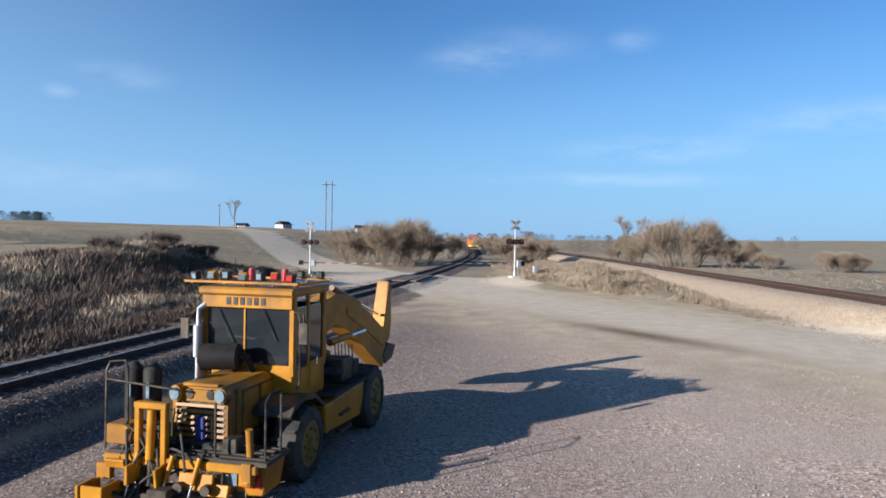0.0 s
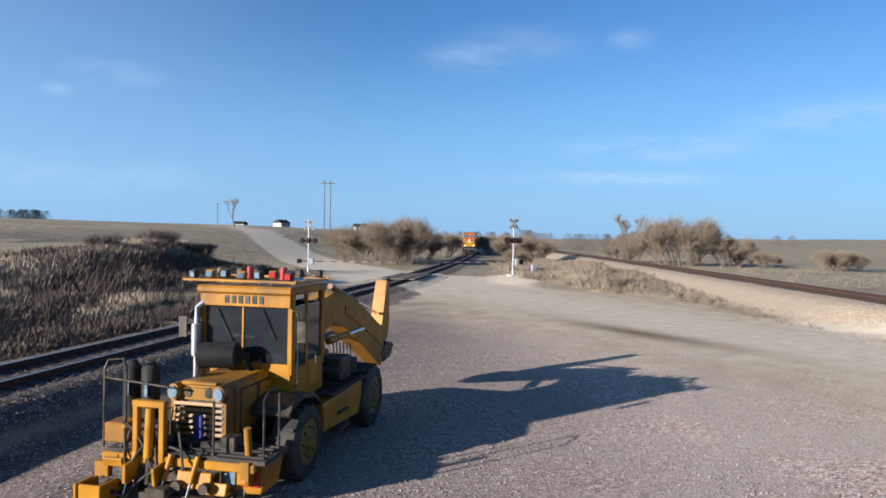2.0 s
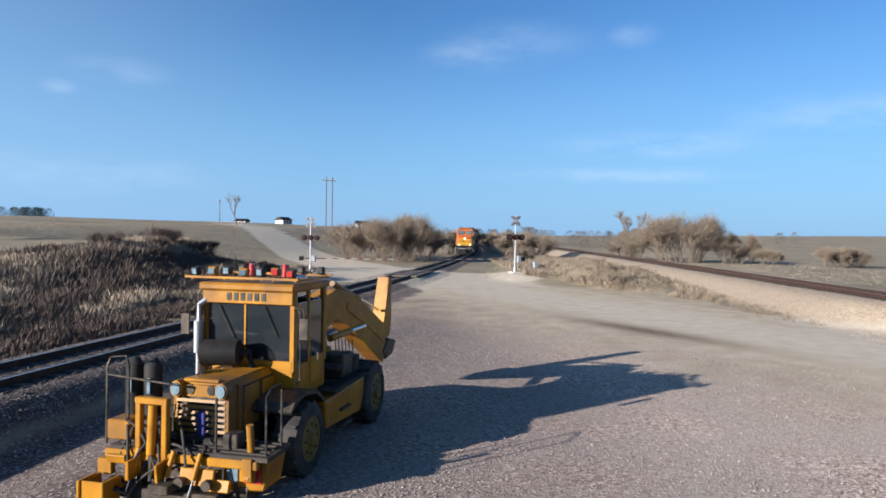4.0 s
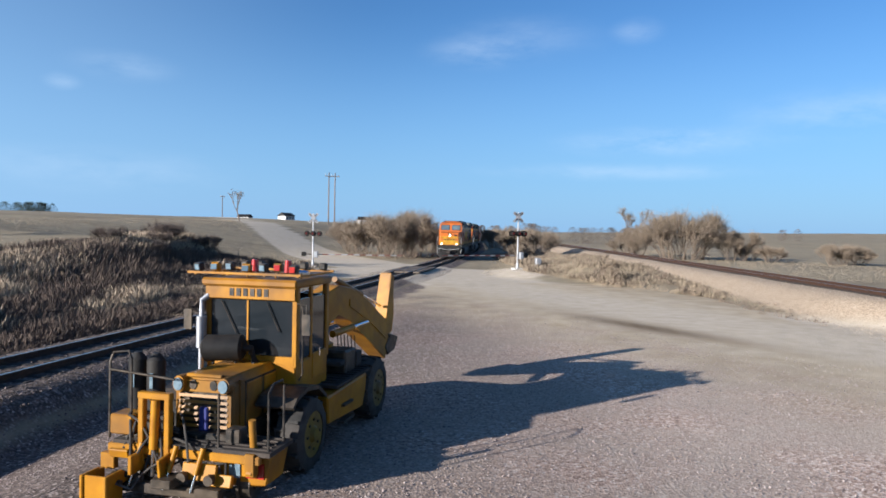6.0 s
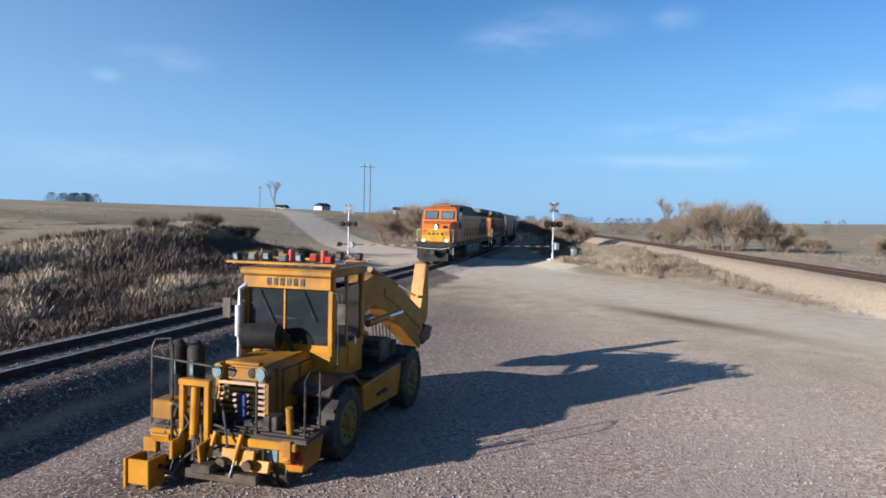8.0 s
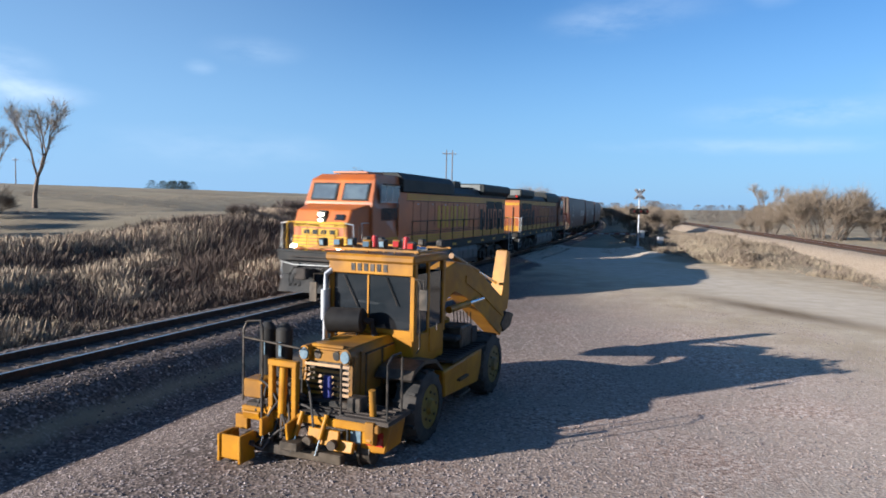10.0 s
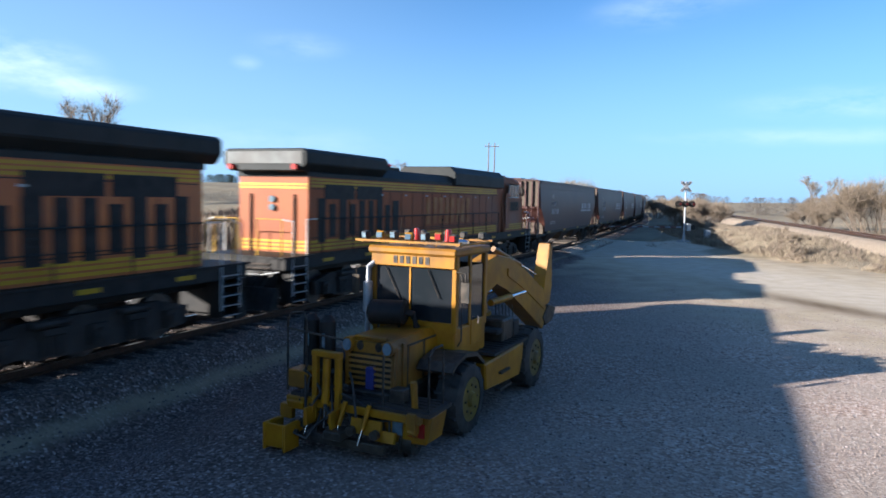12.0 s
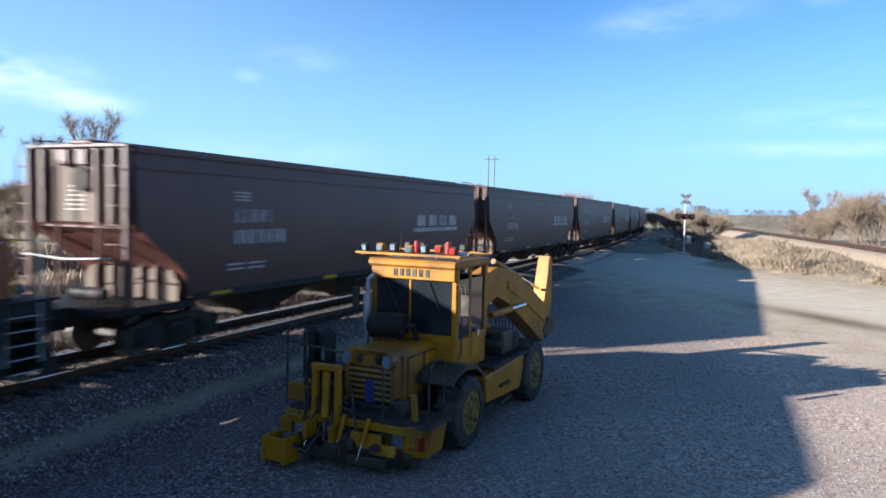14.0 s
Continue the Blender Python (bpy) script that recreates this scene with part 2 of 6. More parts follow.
def prism(bm, pts, axis, lo, hi):
    """A closed outline pts swept along axis from lo to hi; the outline's two numbers are the other two axes in order."""
    def at(p, w):
        v = [p[0], p[1]]
        v.insert("xyz".index(axis), w)
        return bm.verts.new(v)
    a, b = [at(p, lo) for p in pts], [at(p, hi) for p in pts]
    k = len(pts)
    for i in range(k):
        bm.faces.new((a[i], a[(i + 1) % k], b[(i + 1) % k], b[i]))
    bm.faces.new(a[::-1])
    bm.faces.new(b)


def link(name, bm, material, bevel=0.0, smooth=False):
    if bevel:
        bmesh.ops.bevel(bm, geom=list(bm.edges), offset=bevel, segments=1, affect="EDGES", clamp_overlap=True)
    bmesh.ops.recalc_face_normals(bm, faces=list(bm.faces))
    me = bpy.data.meshes.new(name)
    bm.to_mesh(me)
    bm.free()
    me.materials.append(material)
    if smooth:
        me.shade_smooth()
        me.set_sharp_from_angle(angle=radians(35))
    return new(name, me)


def part(name, bm, material, parent, label="", bevel=0.0, smooth=False):
    ob = link(name, bm, material, bevel, smooth)
    ob.parent = parent
    if label:
        ob["label"] = label
    return ob


def boxes(name, material, parent, items, label="", bevel=0.0):
    bm = bmesh.new()
    for it in items:
        box(bm, *it)
    return part(name, bm, material, parent, label, bevel)


def rods(name, material, parent, items, r, label="", seg=8):
    """Each item is the run of one bent rod, a part of its own."""
    for pts in items:
        bm = bmesh.new()
        pipe(bm, pts, r, seg)
        part(name, bm, material, parent, label, smooth=True)


def thing(name, label, category, group=""):
    return tagged(new(name), label, category, group)


# ---- plan: the tracks, the road and the lie of the land ----
TRACK_Y = np.array([-400, -60, 0, 11, 24, 38, 54, 74, 87, 134, 200, 300, 600.0])
TRACK_X = np.array([-66, -21.6, -13.15, -11.35, -9.05, -6.6, -4.0, -1.2, 0.4, 5.1, 8.9, 12.0, 16.0])
_fy = np.linspace(-400, 600, 4001)
_fx = np.interp(_fy, TRACK_Y, TRACK_X)
_k = np.exp(-np.linspace(-2.5, 2.5, 121) ** 2)
_fx = np.convolve(np.pad(_fx, 60, mode="edge"), _k / _k.sum(), mode="valid")
_fx[:61], _fx[-61:] = np.interp(_fy[:61], TRACK_Y, TRACK_X), np.interp(_fy[-61:], TRACK_Y, TRACK_X)
_fs = np.concatenate([[0], np.cumsum(np.hypot(np.diff(_fx), np.diff(_fy)))])
_fs -= np.interp(0, _fy, _fs)
RAIL_Z = 0.35


def track_x(y):
    return float(np.interp(y, _fy, _fx))


def along(s, off=0.0):
    """Place and heading on the main track, s metres along it from y = 0; off metres to its right."""
    p = [Vector((float(np.interp(v, _fs, _fx)), float(np.interp(v, _fs, _fy)), 0)) for v in (s - 0.5, s + 0.5)]
    d = (p[1] - p[0]).normalized()
    return (p[0] + p[1]) / 2 + off * Vector((d.y, -d.x, 0)), d


def side_x(y):
    return 22.0 + (y - 34) * 0.041


SIDE_Z = 1.25
ROAD = [(-140, 420), (-63, 220), (-29, 126), (-17, 95), (-8, 74), (-2, 60), (3, 49), (10, 34), (15, 24), (24, 10), (42, -10), (120, -70)]


def road_d(x, y):
    best = 1e9
    for (ax, ay), (bx, by) in zip(ROAD[:-1], ROAD[1:]):
        ux, uy = bx - ax, by - ay
        t = min(1, max(0, ((x - ax) * ux + (y - ay) * uy) / (ux * ux + uy * uy)))
        best = min(best, math.hypot(x - ax - t * ux, y - ay - t * uy))
    return best


def step(a, b, v):
    t = min(1, max(0, (v - a) / (b - a)))
    return t * t * (3 - 2 * t)


def land(x, y):
    d = x - track_x(y)
    far = math.hypot(x, y)
    z = 0.0
    open_ = 1 - step(24, 42, y)              # the bed stands over a ditch away from the crossing
    if d < 0:
        cross = step(50, 64, y)
        start = -9.0 - 7 * cross
        z = -0.4 * step(-2.0, -3.4, d) * open_ + 0.9 * step(-4.0, -9.5, d) * (1 - cross)
        crest = (0.9 + 0.8 * step(28, 48, y)) * (1 - cross) + 3.4 * cross      # a steep cutting with a flat field over it
        z += crest * step(start, start - 5.5 - 37 * cross, d)
        z += (2.1 + 1.7 * (1 - cross)) * step(-18, -120, d) + 1.2 * step(100, 400, far)
        if y > 75:
            z += 1.0 * step(75, 200, y) * step(-8, -40, d)
    else:
        e = x - side_x(y)
        bank = 1 - step(2.0, 5.6, abs(e))
        z = (SIDE_Z - 0.22) * bank
        z -= 0.62 * step(1.9, 3.2, d) * (1 - step(3.2, 6.4, d)) * open_
        z += 0.45 * step(50, 62, y) * (1 - step(130, 180, y)) * step(6, 10, d) * step(-5, -9, e)
        z += 0.75 * step(44, 56, y) * (1 - step(74, 90, y)) * step(9.0, 12.0, x - 0.3 * (58 - y) * step(58, 50, y)) * step(-4.6, -7.0, e)
        z += 8.0 * step(80, 620, e) + 5.0 * step(150, 700, y)
    bed = 1 - step(1.7, 2.6, abs(d))
    z = z * (1 - bed) + 0.165 * bed
    r = road_d(x, y)
    if d >= 2.6 and r < 8:
        z *= step(4.5, 8, r)
    z += 0.05 * noise.noise((x * 0.15, y * 0.15, 0)) * step(2, 3, abs(d)) + 0.45 * step(8, 40, -d) * noise.noise((x * 0.05, y * 0.05, 3))
    if far > 60:
        z += step(60, 400, far) * 1.5 * noise.noise((x * 0.008, y * 0.008, 7))
    return z


def axis(lo, hi, fine, limit, grow=1.18):
    a = list(np.arange(lo, hi + 0.001, fine))
    s = fine
    while a[-1] < limit:
        s *= grow
        a.append(a[-1] + s)
    s = fine
    while a[0] > -limit:
        s *= grow
        a.insert(0, a[0] - s)
    return a


def ground_material():
    m = bpy.data.materials.new("gravel_road_and_dry_grass")
    m.use_nodes = True
    n, l = m.node_tree.nodes, m.node_tree.links
    bs = n["Principled BSDF"]
    co = n.new("ShaderNodeTexCoord")

    def tex(scale, detail=5.0, kind="ShaderNodeTexNoise"):
        t = n.new(kind)
        t.inputs["Scale"].default_value = scale
        if kind == "ShaderNodeTexNoise":
            t.inputs["Detail"].default_value = detail
        l.new(co.outputs["Object"], t.inputs["Vector"])
        return t

    def tones(src, stops):
        r = n.new("ShaderNodeValToRGB")
        e = r.color_ramp.elements
        while len(e) < len(stops):
            e.new(0.5)
        for el, (p, c) in zip(e, stops):
            el.position, el.color = p, (*c, 1)
        l.new(src, r.inputs["Fac"])
        return r.outputs["Color"]

    def mix(f, a, b, mode="MIX"):
        x = n.new("ShaderNodeMix")
        x.data_type, x.blend_type = "RGBA", mode
        if isinstance(f, float):
            x.inputs[0].default_value = f
        else:
            l.new(f, x.inputs[0])
        l.new(a, x.inputs[6])
        l.new(b, x.inputs[7])
        return x.outputs[2]

    def zone(name, soft, scale):
        a = n.new("ShaderNodeAttribute")
        a.attribute_name = name
        t = tex(scale, 6.0)
        s = n.new("ShaderNodeMath")
        s.operation = "MULTIPLY_ADD"
        l.new(t.outputs["Fac"], s.inputs[0])
        s.inputs[1].default_value = soft
        l.new(a.outputs["Fac"], s.inputs[2])
        r = n.new("ShaderNodeMapRange")
        r.interpolation_type = "SMOOTHSTEP"
        r.inputs[1].default_value, r.inputs[2].default_value = 0.3 + soft * 0.5, 0.7 + soft * 0.5
        l.new(s.outputs[0], r.inputs[0])
        return r.outputs[0]

    peb = tex(21.0, kind="ShaderNodeTexVoronoi")
    peb2 = tex(38.0, kind="ShaderNodeTexVoronoi")
    sep = n.new("ShaderNodeSeparateColor")
    l.new(peb.outputs["Color"], sep.inputs[0])
    sep2 = n.new("ShaderNodeSeparateColor")
    l.new(peb2.outputs["Color"], sep2.inputs[0])
    stones = tones(sep.outputs[0], [(0.0, (0.19, 0.122, 0.09)), (0.45, (0.42, 0.295, 0.222)), (0.8, (0.59, 0.45, 0.36)), (1.0, (0.74, 0.62, 0.52))])
    fines = tones(sep2.outputs[0], [(0.0, (0.29, 0.22, 0.165)), (1.0, (0.52, 0.42, 0.335))])
    patches = tex(0.35, 5.0)
    pr = n.new("ShaderNodeMapRange")
    pr.inputs[1].default_value, pr.inputs[2].default_value = 0.38, 0.62
    l.new(patches.outputs["Fac"], pr.inputs[0])
    gravel = mix(pr.outputs[0], stones, fines)
    co_ = n.new("ShaderNodeAttribute")
    co_.attribute_name = "coarse"
    cm = n.new("ShaderNodeMath")
    cm.operation = "MULTIPLY"
    cm.inputs[1].default_value = 0.92
    l.new(co_.outputs["Fac"], cm.inputs[0])
    rough_stone = tones(sep.outputs[2], [(0.0, (0.032, 0.024, 0.02)), (0.55, (0.09, 0.065, 0.053)), (0.9, (0.19, 0.142, 0.12)), (1.0, (0.38, 0.31, 0.27))])
    gravel = mix(cm.outputs[0], gravel, rough_stone)
    road = tones(tex(1.3, 8.0).outputs["Fac"], [(0.3, (0.44, 0.36, 0.26)), (0.7, (0.56, 0.47, 0.355))])
    road = mix(0.12, road, fines)
    soil = tones(tex(0.5, 9.0).outputs["Fac"], [(0.3, (0.13, 0.10, 0.065)), (0.55, (0.235, 0.185, 0.12)), (0.75, (0.33, 0.27, 0.18))])
    field = tones(tex(0.06, 9.0).outputs["Fac"], [(0.35, (0.22, 0.175, 0.11)), (0.6, (0.33, 0.27, 0.175))])
    grass = mix(0.5, soil, field)
    ballast = tones(sep.outputs[1], [(0.0, (0.21, 0.152, 0.10)), (0.5, (0.345, 0.262, 0.18)), (1.0, (0.45, 0.355, 0.26))])
    c = mix(zone("lot", 0.35, 0.8), grass, gravel)
    ballast = mix(cm.outputs[0], ballast, rough_stone)
    c = mix(zone("stonebed", 0.3, 1.5), c, ballast)
    c = mix(zone("road", 0.5, 0.35), c, road)
    sd = n.new("ShaderNodeAttribute")
    sd.attribute_name = "sand"
    sdm = n.new("ShaderNodeMath")
    sdm.operation = "MULTIPLY"
    l.new(sd.outputs["Fac"], sdm.inputs[0])
    l.new(tex(0.5, 7.0).outputs["Fac"], sdm.inputs[1])
    tan = tones(tex(0.9, 8.0).outputs["Fac"], [(0.3, (0.36, 0.275, 0.175)), (0.7, (0.50, 0.40, 0.275))])
    c = mix(sdm.outputs[0], c, tan)
    stain = tex(0.16, 4.0)
    sr = n.new("ShaderNodeMapRange")
    sr.inputs[1].default_value, sr.inputs[2].default_value, sr.inputs[4].default_value = 0.58, 0.78, 0.22
    l.new(stain.outputs["Fac"], sr.inputs[0])
    dark = n.new("ShaderNodeRGB")
    dark.outputs[0].default_value = (0.16, 0.115, 0.08, 1)
    c = mix(sr.outputs[0], c, dark.outputs[0])
    sm = n.new("ShaderNodeAttribute")
    sm.attribute_name = "smear"
    smr = n.new("ShaderNodeMath")
    smr.operation, smr.use_clamp = "MULTIPLY", True
    smr.inputs[1].default_value = 0.95
    l.new(sm.outputs["Fac"], smr.inputs[0])
    mud = n.new("ShaderNodeRGB")
    mud.outputs[0].default_value = (0.125, 0.08, 0.042, 1)
    c = mix(smr.outputs[0], c, mud.outputs[0])
    l.new(c, bs.inputs["Base Color"])
    bs.inputs["Roughness"].default_value = 0.95
    bs.inputs["Specular IOR Level"].default_value = 0.2
    bp = n.new("ShaderNodeBump")
    bp.inputs["Strength"].default_value, bp.inputs["Distance"].default_value = 0.45, 0.022
    ad = n.new("ShaderNodeMath")
    ad.operation = "ADD"
    l.new(peb.outputs["Distance"], ad.inputs[0])
    l.new(tex(7.0, 8.0).outputs["Fac"], ad.inputs[1])
    l.new(ad.outputs[0], bp.inputs["Height"])
    l.new(bp.outputs["Normal"], bs.inputs["Normal"])
    return m


def ground():
    xs, ys = axis(-32, 32, 0.5, 2600), axis(2, 100, 0.5, 2600)
    nx, ny = len(xs), len(ys)
    verts, lot, roadw, bedw, smear, coarse, sand = [], [], [], [], [], [], []
    for y in ys:
        for x in xs:
            d, e, r = x - track_x(y), x - side_x(y), road_d(x, y)
            verts.append((x, y, land(x, y)))
            road = 1 - step(2.8, 9.5, r) if d > 4 else 1 - step(3.4, 6.2, r)
            open_lot = step(2.0, 3.5, d) * (1 - step(-7.0, -5.0, e)) * (1 - step(54, 64, y))
            if y > 20:
                open_lot *= 1 - step(4.5, 6.0, r) * step(0, 3, x - (3 + (49 - y) * 0.47))
            if abs(d) < 14 and 50 < y < 76:
                road = max(road, 1 - step(5.5, 9.0, math.hypot((x - track_x(y) - 1) * 0.6, (y - 61) * 0.85)))
            ux, uy = (x - 8.2) * 0.55 - (y - 28.5) * 0.83, (x - 8.2) * 0.83 + (y - 28.5) * 0.55
            coarse.append(1 - step(-6, 6, x - 0.12 * (y - 10) + 2.0 * noise.noise((x * 0.2, y * 0.2, 11))))
            smear.append(math.exp(-(ux / 4.4) ** 2 - (uy / 0.85) ** 2))
            lot.append(open_lot)
            sand.append(1.5 * step(1.5, 4.5, r) * (1 - step(7.0, 13.0, r)) if d > 4 and e < -6 and y < 52 else 0)
            roadw.append(road)
            bedw.append(max(1 - step(2.0, 3.0, abs(d)), 1 - step(3.9, 5.8, abs(e))) if y > -300 else 0)
    faces = [(j * nx + i, j * nx + i + 1, (j + 1) * nx + i + 1, (j + 1) * nx + i) for j in range(ny - 1) for i in range(nx - 1)]
    me = bpy.data.meshes.new("ground")
    me.from_pydata(verts, [], faces)
    for name, vals in (("lot", lot), ("road", roadw), ("stonebed", bedw), ("smear", smear), ("coarse", coarse), ("sand", sand)):
        me.attributes.new(name, "FLOAT", "POINT").data.foreach_set("value", vals)
    me.materials.append(ground_material())
    me.shade_smooth()
    tagged(new("ground", me), "gravel lot, dirt road and dry grass prairie", "ground", kind="structure")


ground()


def rail_mesh(name, fn, y0, y1, n, z, parent):
    """One rail: a T-shaped section with foot, web and head, swept along the track."""
    sec = [(-0.07, -0.17), (0.07, -0.17), (0.07, -0.155), (0.012, -0.13), (0.012, -0.045), (0.037, -0.035), (0.037, 0), (-0.037, 0), (-0.037, -0.035), (-0.012, -0.045), (-0.012, -0.13), (-0.07, -0.155)]
    bm = bmesh.new()
    prev = None
    for i in range(n + 1):
        p, d = fn(y0 + (y1 - y0) * i / n)
        s = Vector((d.y, -d.x, 0))
        ring = [bm.verts.new((p.x + s.x * a, p.y + s.y * a, z + b)) for a, b in sec]
        if prev:
            for k in range(len(sec)):
                f = bm.faces.new((prev[k], prev[(k + 1) % 12], ring[(k + 1) % 12], ring[k]))
                f.material_index = 1 if k == 6 else 0
        prev = ring
    ob = part(name, bm, RAIL, parent)
    ob.data.materials.append(RAILTOP)
    return ob


def side_at(s, off=0.0):
    d = Vector((0.041, 1, 0)).normalized()
    return Vector((side_x(s), s, 0)) + off * Vector((d.y, -d.x, 0)), d


def railway(name, fn, lo, hi, z, label):
    root = tagged(new(name), label, "railway track", kind="structure")
    for off in (-0.755, 0.755):
        rail_mesh("rail", lambda v, off=off: fn(v, off), lo, hi, int((hi - lo) / 2.5), z, root)
    bm = bmesh.new()
    box(bm, (0, 0, 0), (2.6, 0.23, 0.18))
    bmesh.ops.bevel(bm, geom=list(bm.edges), offset=0.012, segments=1, affect="EDGES")
    me = bpy.data.meshes.new("tie")
    bm.to_mesh(me)
    bm.free()
    me.materials.append(WOOD)
    n = int((hi - lo) / 0.55)
    far = bmesh.new()
    rnd = random.Random(5)
    near = 0
    for i in range(n):
        s = lo + i * 0.55
        p, d = fn(s)
        m = Matrix.Translation((p.x, p.y, z - 0.255)) @ Matrix.Rotation(math.atan2(-d.x, d.y) + rnd.uniform(-0.02, 0.02), 4, "Z")
        if near < 150 and p.y > 6:
            ob = new("tie", me)
            ob.parent, ob.matrix_basis = root, m
            near += 1
        else:
            box(far, m.translation, (2.6, 0.23, 0.18), (0, 0, math.degrees(math.atan2(-d.x, d.y))))
    tagged(part("far_ties", far, WOOD, root), kind="stuff")
    return root


railway("main_track", along, -60, 330, RAIL_Z, "rusty steel rails on timber ties in stone ballast")
railway("siding_track", side_at, 4, 260, SIDE_Z, "second rusty railway track on a raised ballast bank")

# ---- train ----
def wheelset(parent, ys, r, x=0.76, rot=True):
    for y in ys:
        bm = bmesh.new()
        for s in (-1, 1):
            rod(bm, (s * (x - 0.06), y, r), (s * (x + 0.06), y, r), r, 24)
            rod(bm, (s * (x - 0.10), y, r), (s * (x - 0.06), y, r), r + 0.03, 24)
            rod(bm, (s * (x + 0.06), y, r), (s * (x + 0.16), y, r), 0.14, 12)
        rod(bm, (-x, y, r), (x, y, r), 0.09, 10)
        part("wheelset", bm, STEEL, parent, smooth=True)


def bogie(parent, y, axles, r, side_x_, name="bogie"):
    """A truck: two shaped side frames with springs and journal boxes, a bolster and its wheelsets."""
    bm = bmesh.new()
    span = axles[-1] - axles[0]
    for s in (-1, 1):
        x = s * side_x_
        out = [(y + axles[0] - 0.55, r + 0.22), (y + axles[0] - 0.5, r - 0.2), (y + axles[0] + 0.4, r - 0.22), (y + axles[0] + 0.62, r - 0.32), (y + axles[-1] - 0.62, r - 0.32), (y + axles[-1] - 0.4, r - 0.22), (y + axles[-1] + 0.5, r - 0.2), (y + axles[-1] + 0.55, r + 0.22), (y + axles[-1] - 0.3, r + 0.42), (y + axles[0] + 0.3, r + 0.42)]
        prism(bm, out, "x", x - 0.09, x + 0.09)
        for a in axles:
            box(bm, (x + s * 0.12, y + a, r), (0.16, 0.42, 0.40))
            rod(bm, (x + s * 0.18, y + a, r), (x + s * 0.27, y + a, r), 0.13, 12)
        mids = [(a + b) / 2 for a, b in zip(axles[:-1], axles[1:])]
        for a in mids:
            for k in (-0.16, 0.0, 0.16):
                rod(bm, (x + s * 0.12, y + a + k, r - 0.25), (x + s * 0.12, y + a + k, r + 0.12), 0.075, 8)
            box(bm, (x + s * 0.14, y + a, r + 0.2), (0.14, 0.6, 0.12))
            rod(bm, (x + s * 0.2, y + a - 0.5, r + 0.36), (x + s * 0.2, y + a + 0.25, r + 0.36), 0.07, 8)
    box(bm, (0, y, r + 0.2), (2 * side_x_, 0.6, 0.3))
    ob = part(name, bm, TRUCK, parent)
    wheelset(ob, [y + a for a in axles], r)
    return ob


def letters(parent, x, y0, y1, z0, z1, n, material, name="lettering", stroke=0.3, label=""):
    """Plain upright bars of the size and colour of a row of painted marks on a side face at x."""
    w = (y1 - y0) / n
    bm = bmesh.new()
    for i in range(n):
        a = y0 + i * w + 0.06 * w
        b = a + 0.82 * w
        t = stroke * w
        box(bm, (x, a + t / 2, (z0 + z1) / 2), (0.012, t, z1 - z0))
        box(bm, (x, b - t / 2, (z0 + z1) / 2), (0.012, t, z1 - z0))
    return part(name, bm, material, parent, label)


def stripes(parent, x, y0, y1, zs, h, material, name="stripe"):
    for z in zs:
        for s in (-1, 1):
            boxes(name, material, parent, [((s * x, (y0 + y1) / 2, z), (0.012, y1 - y0, h))])


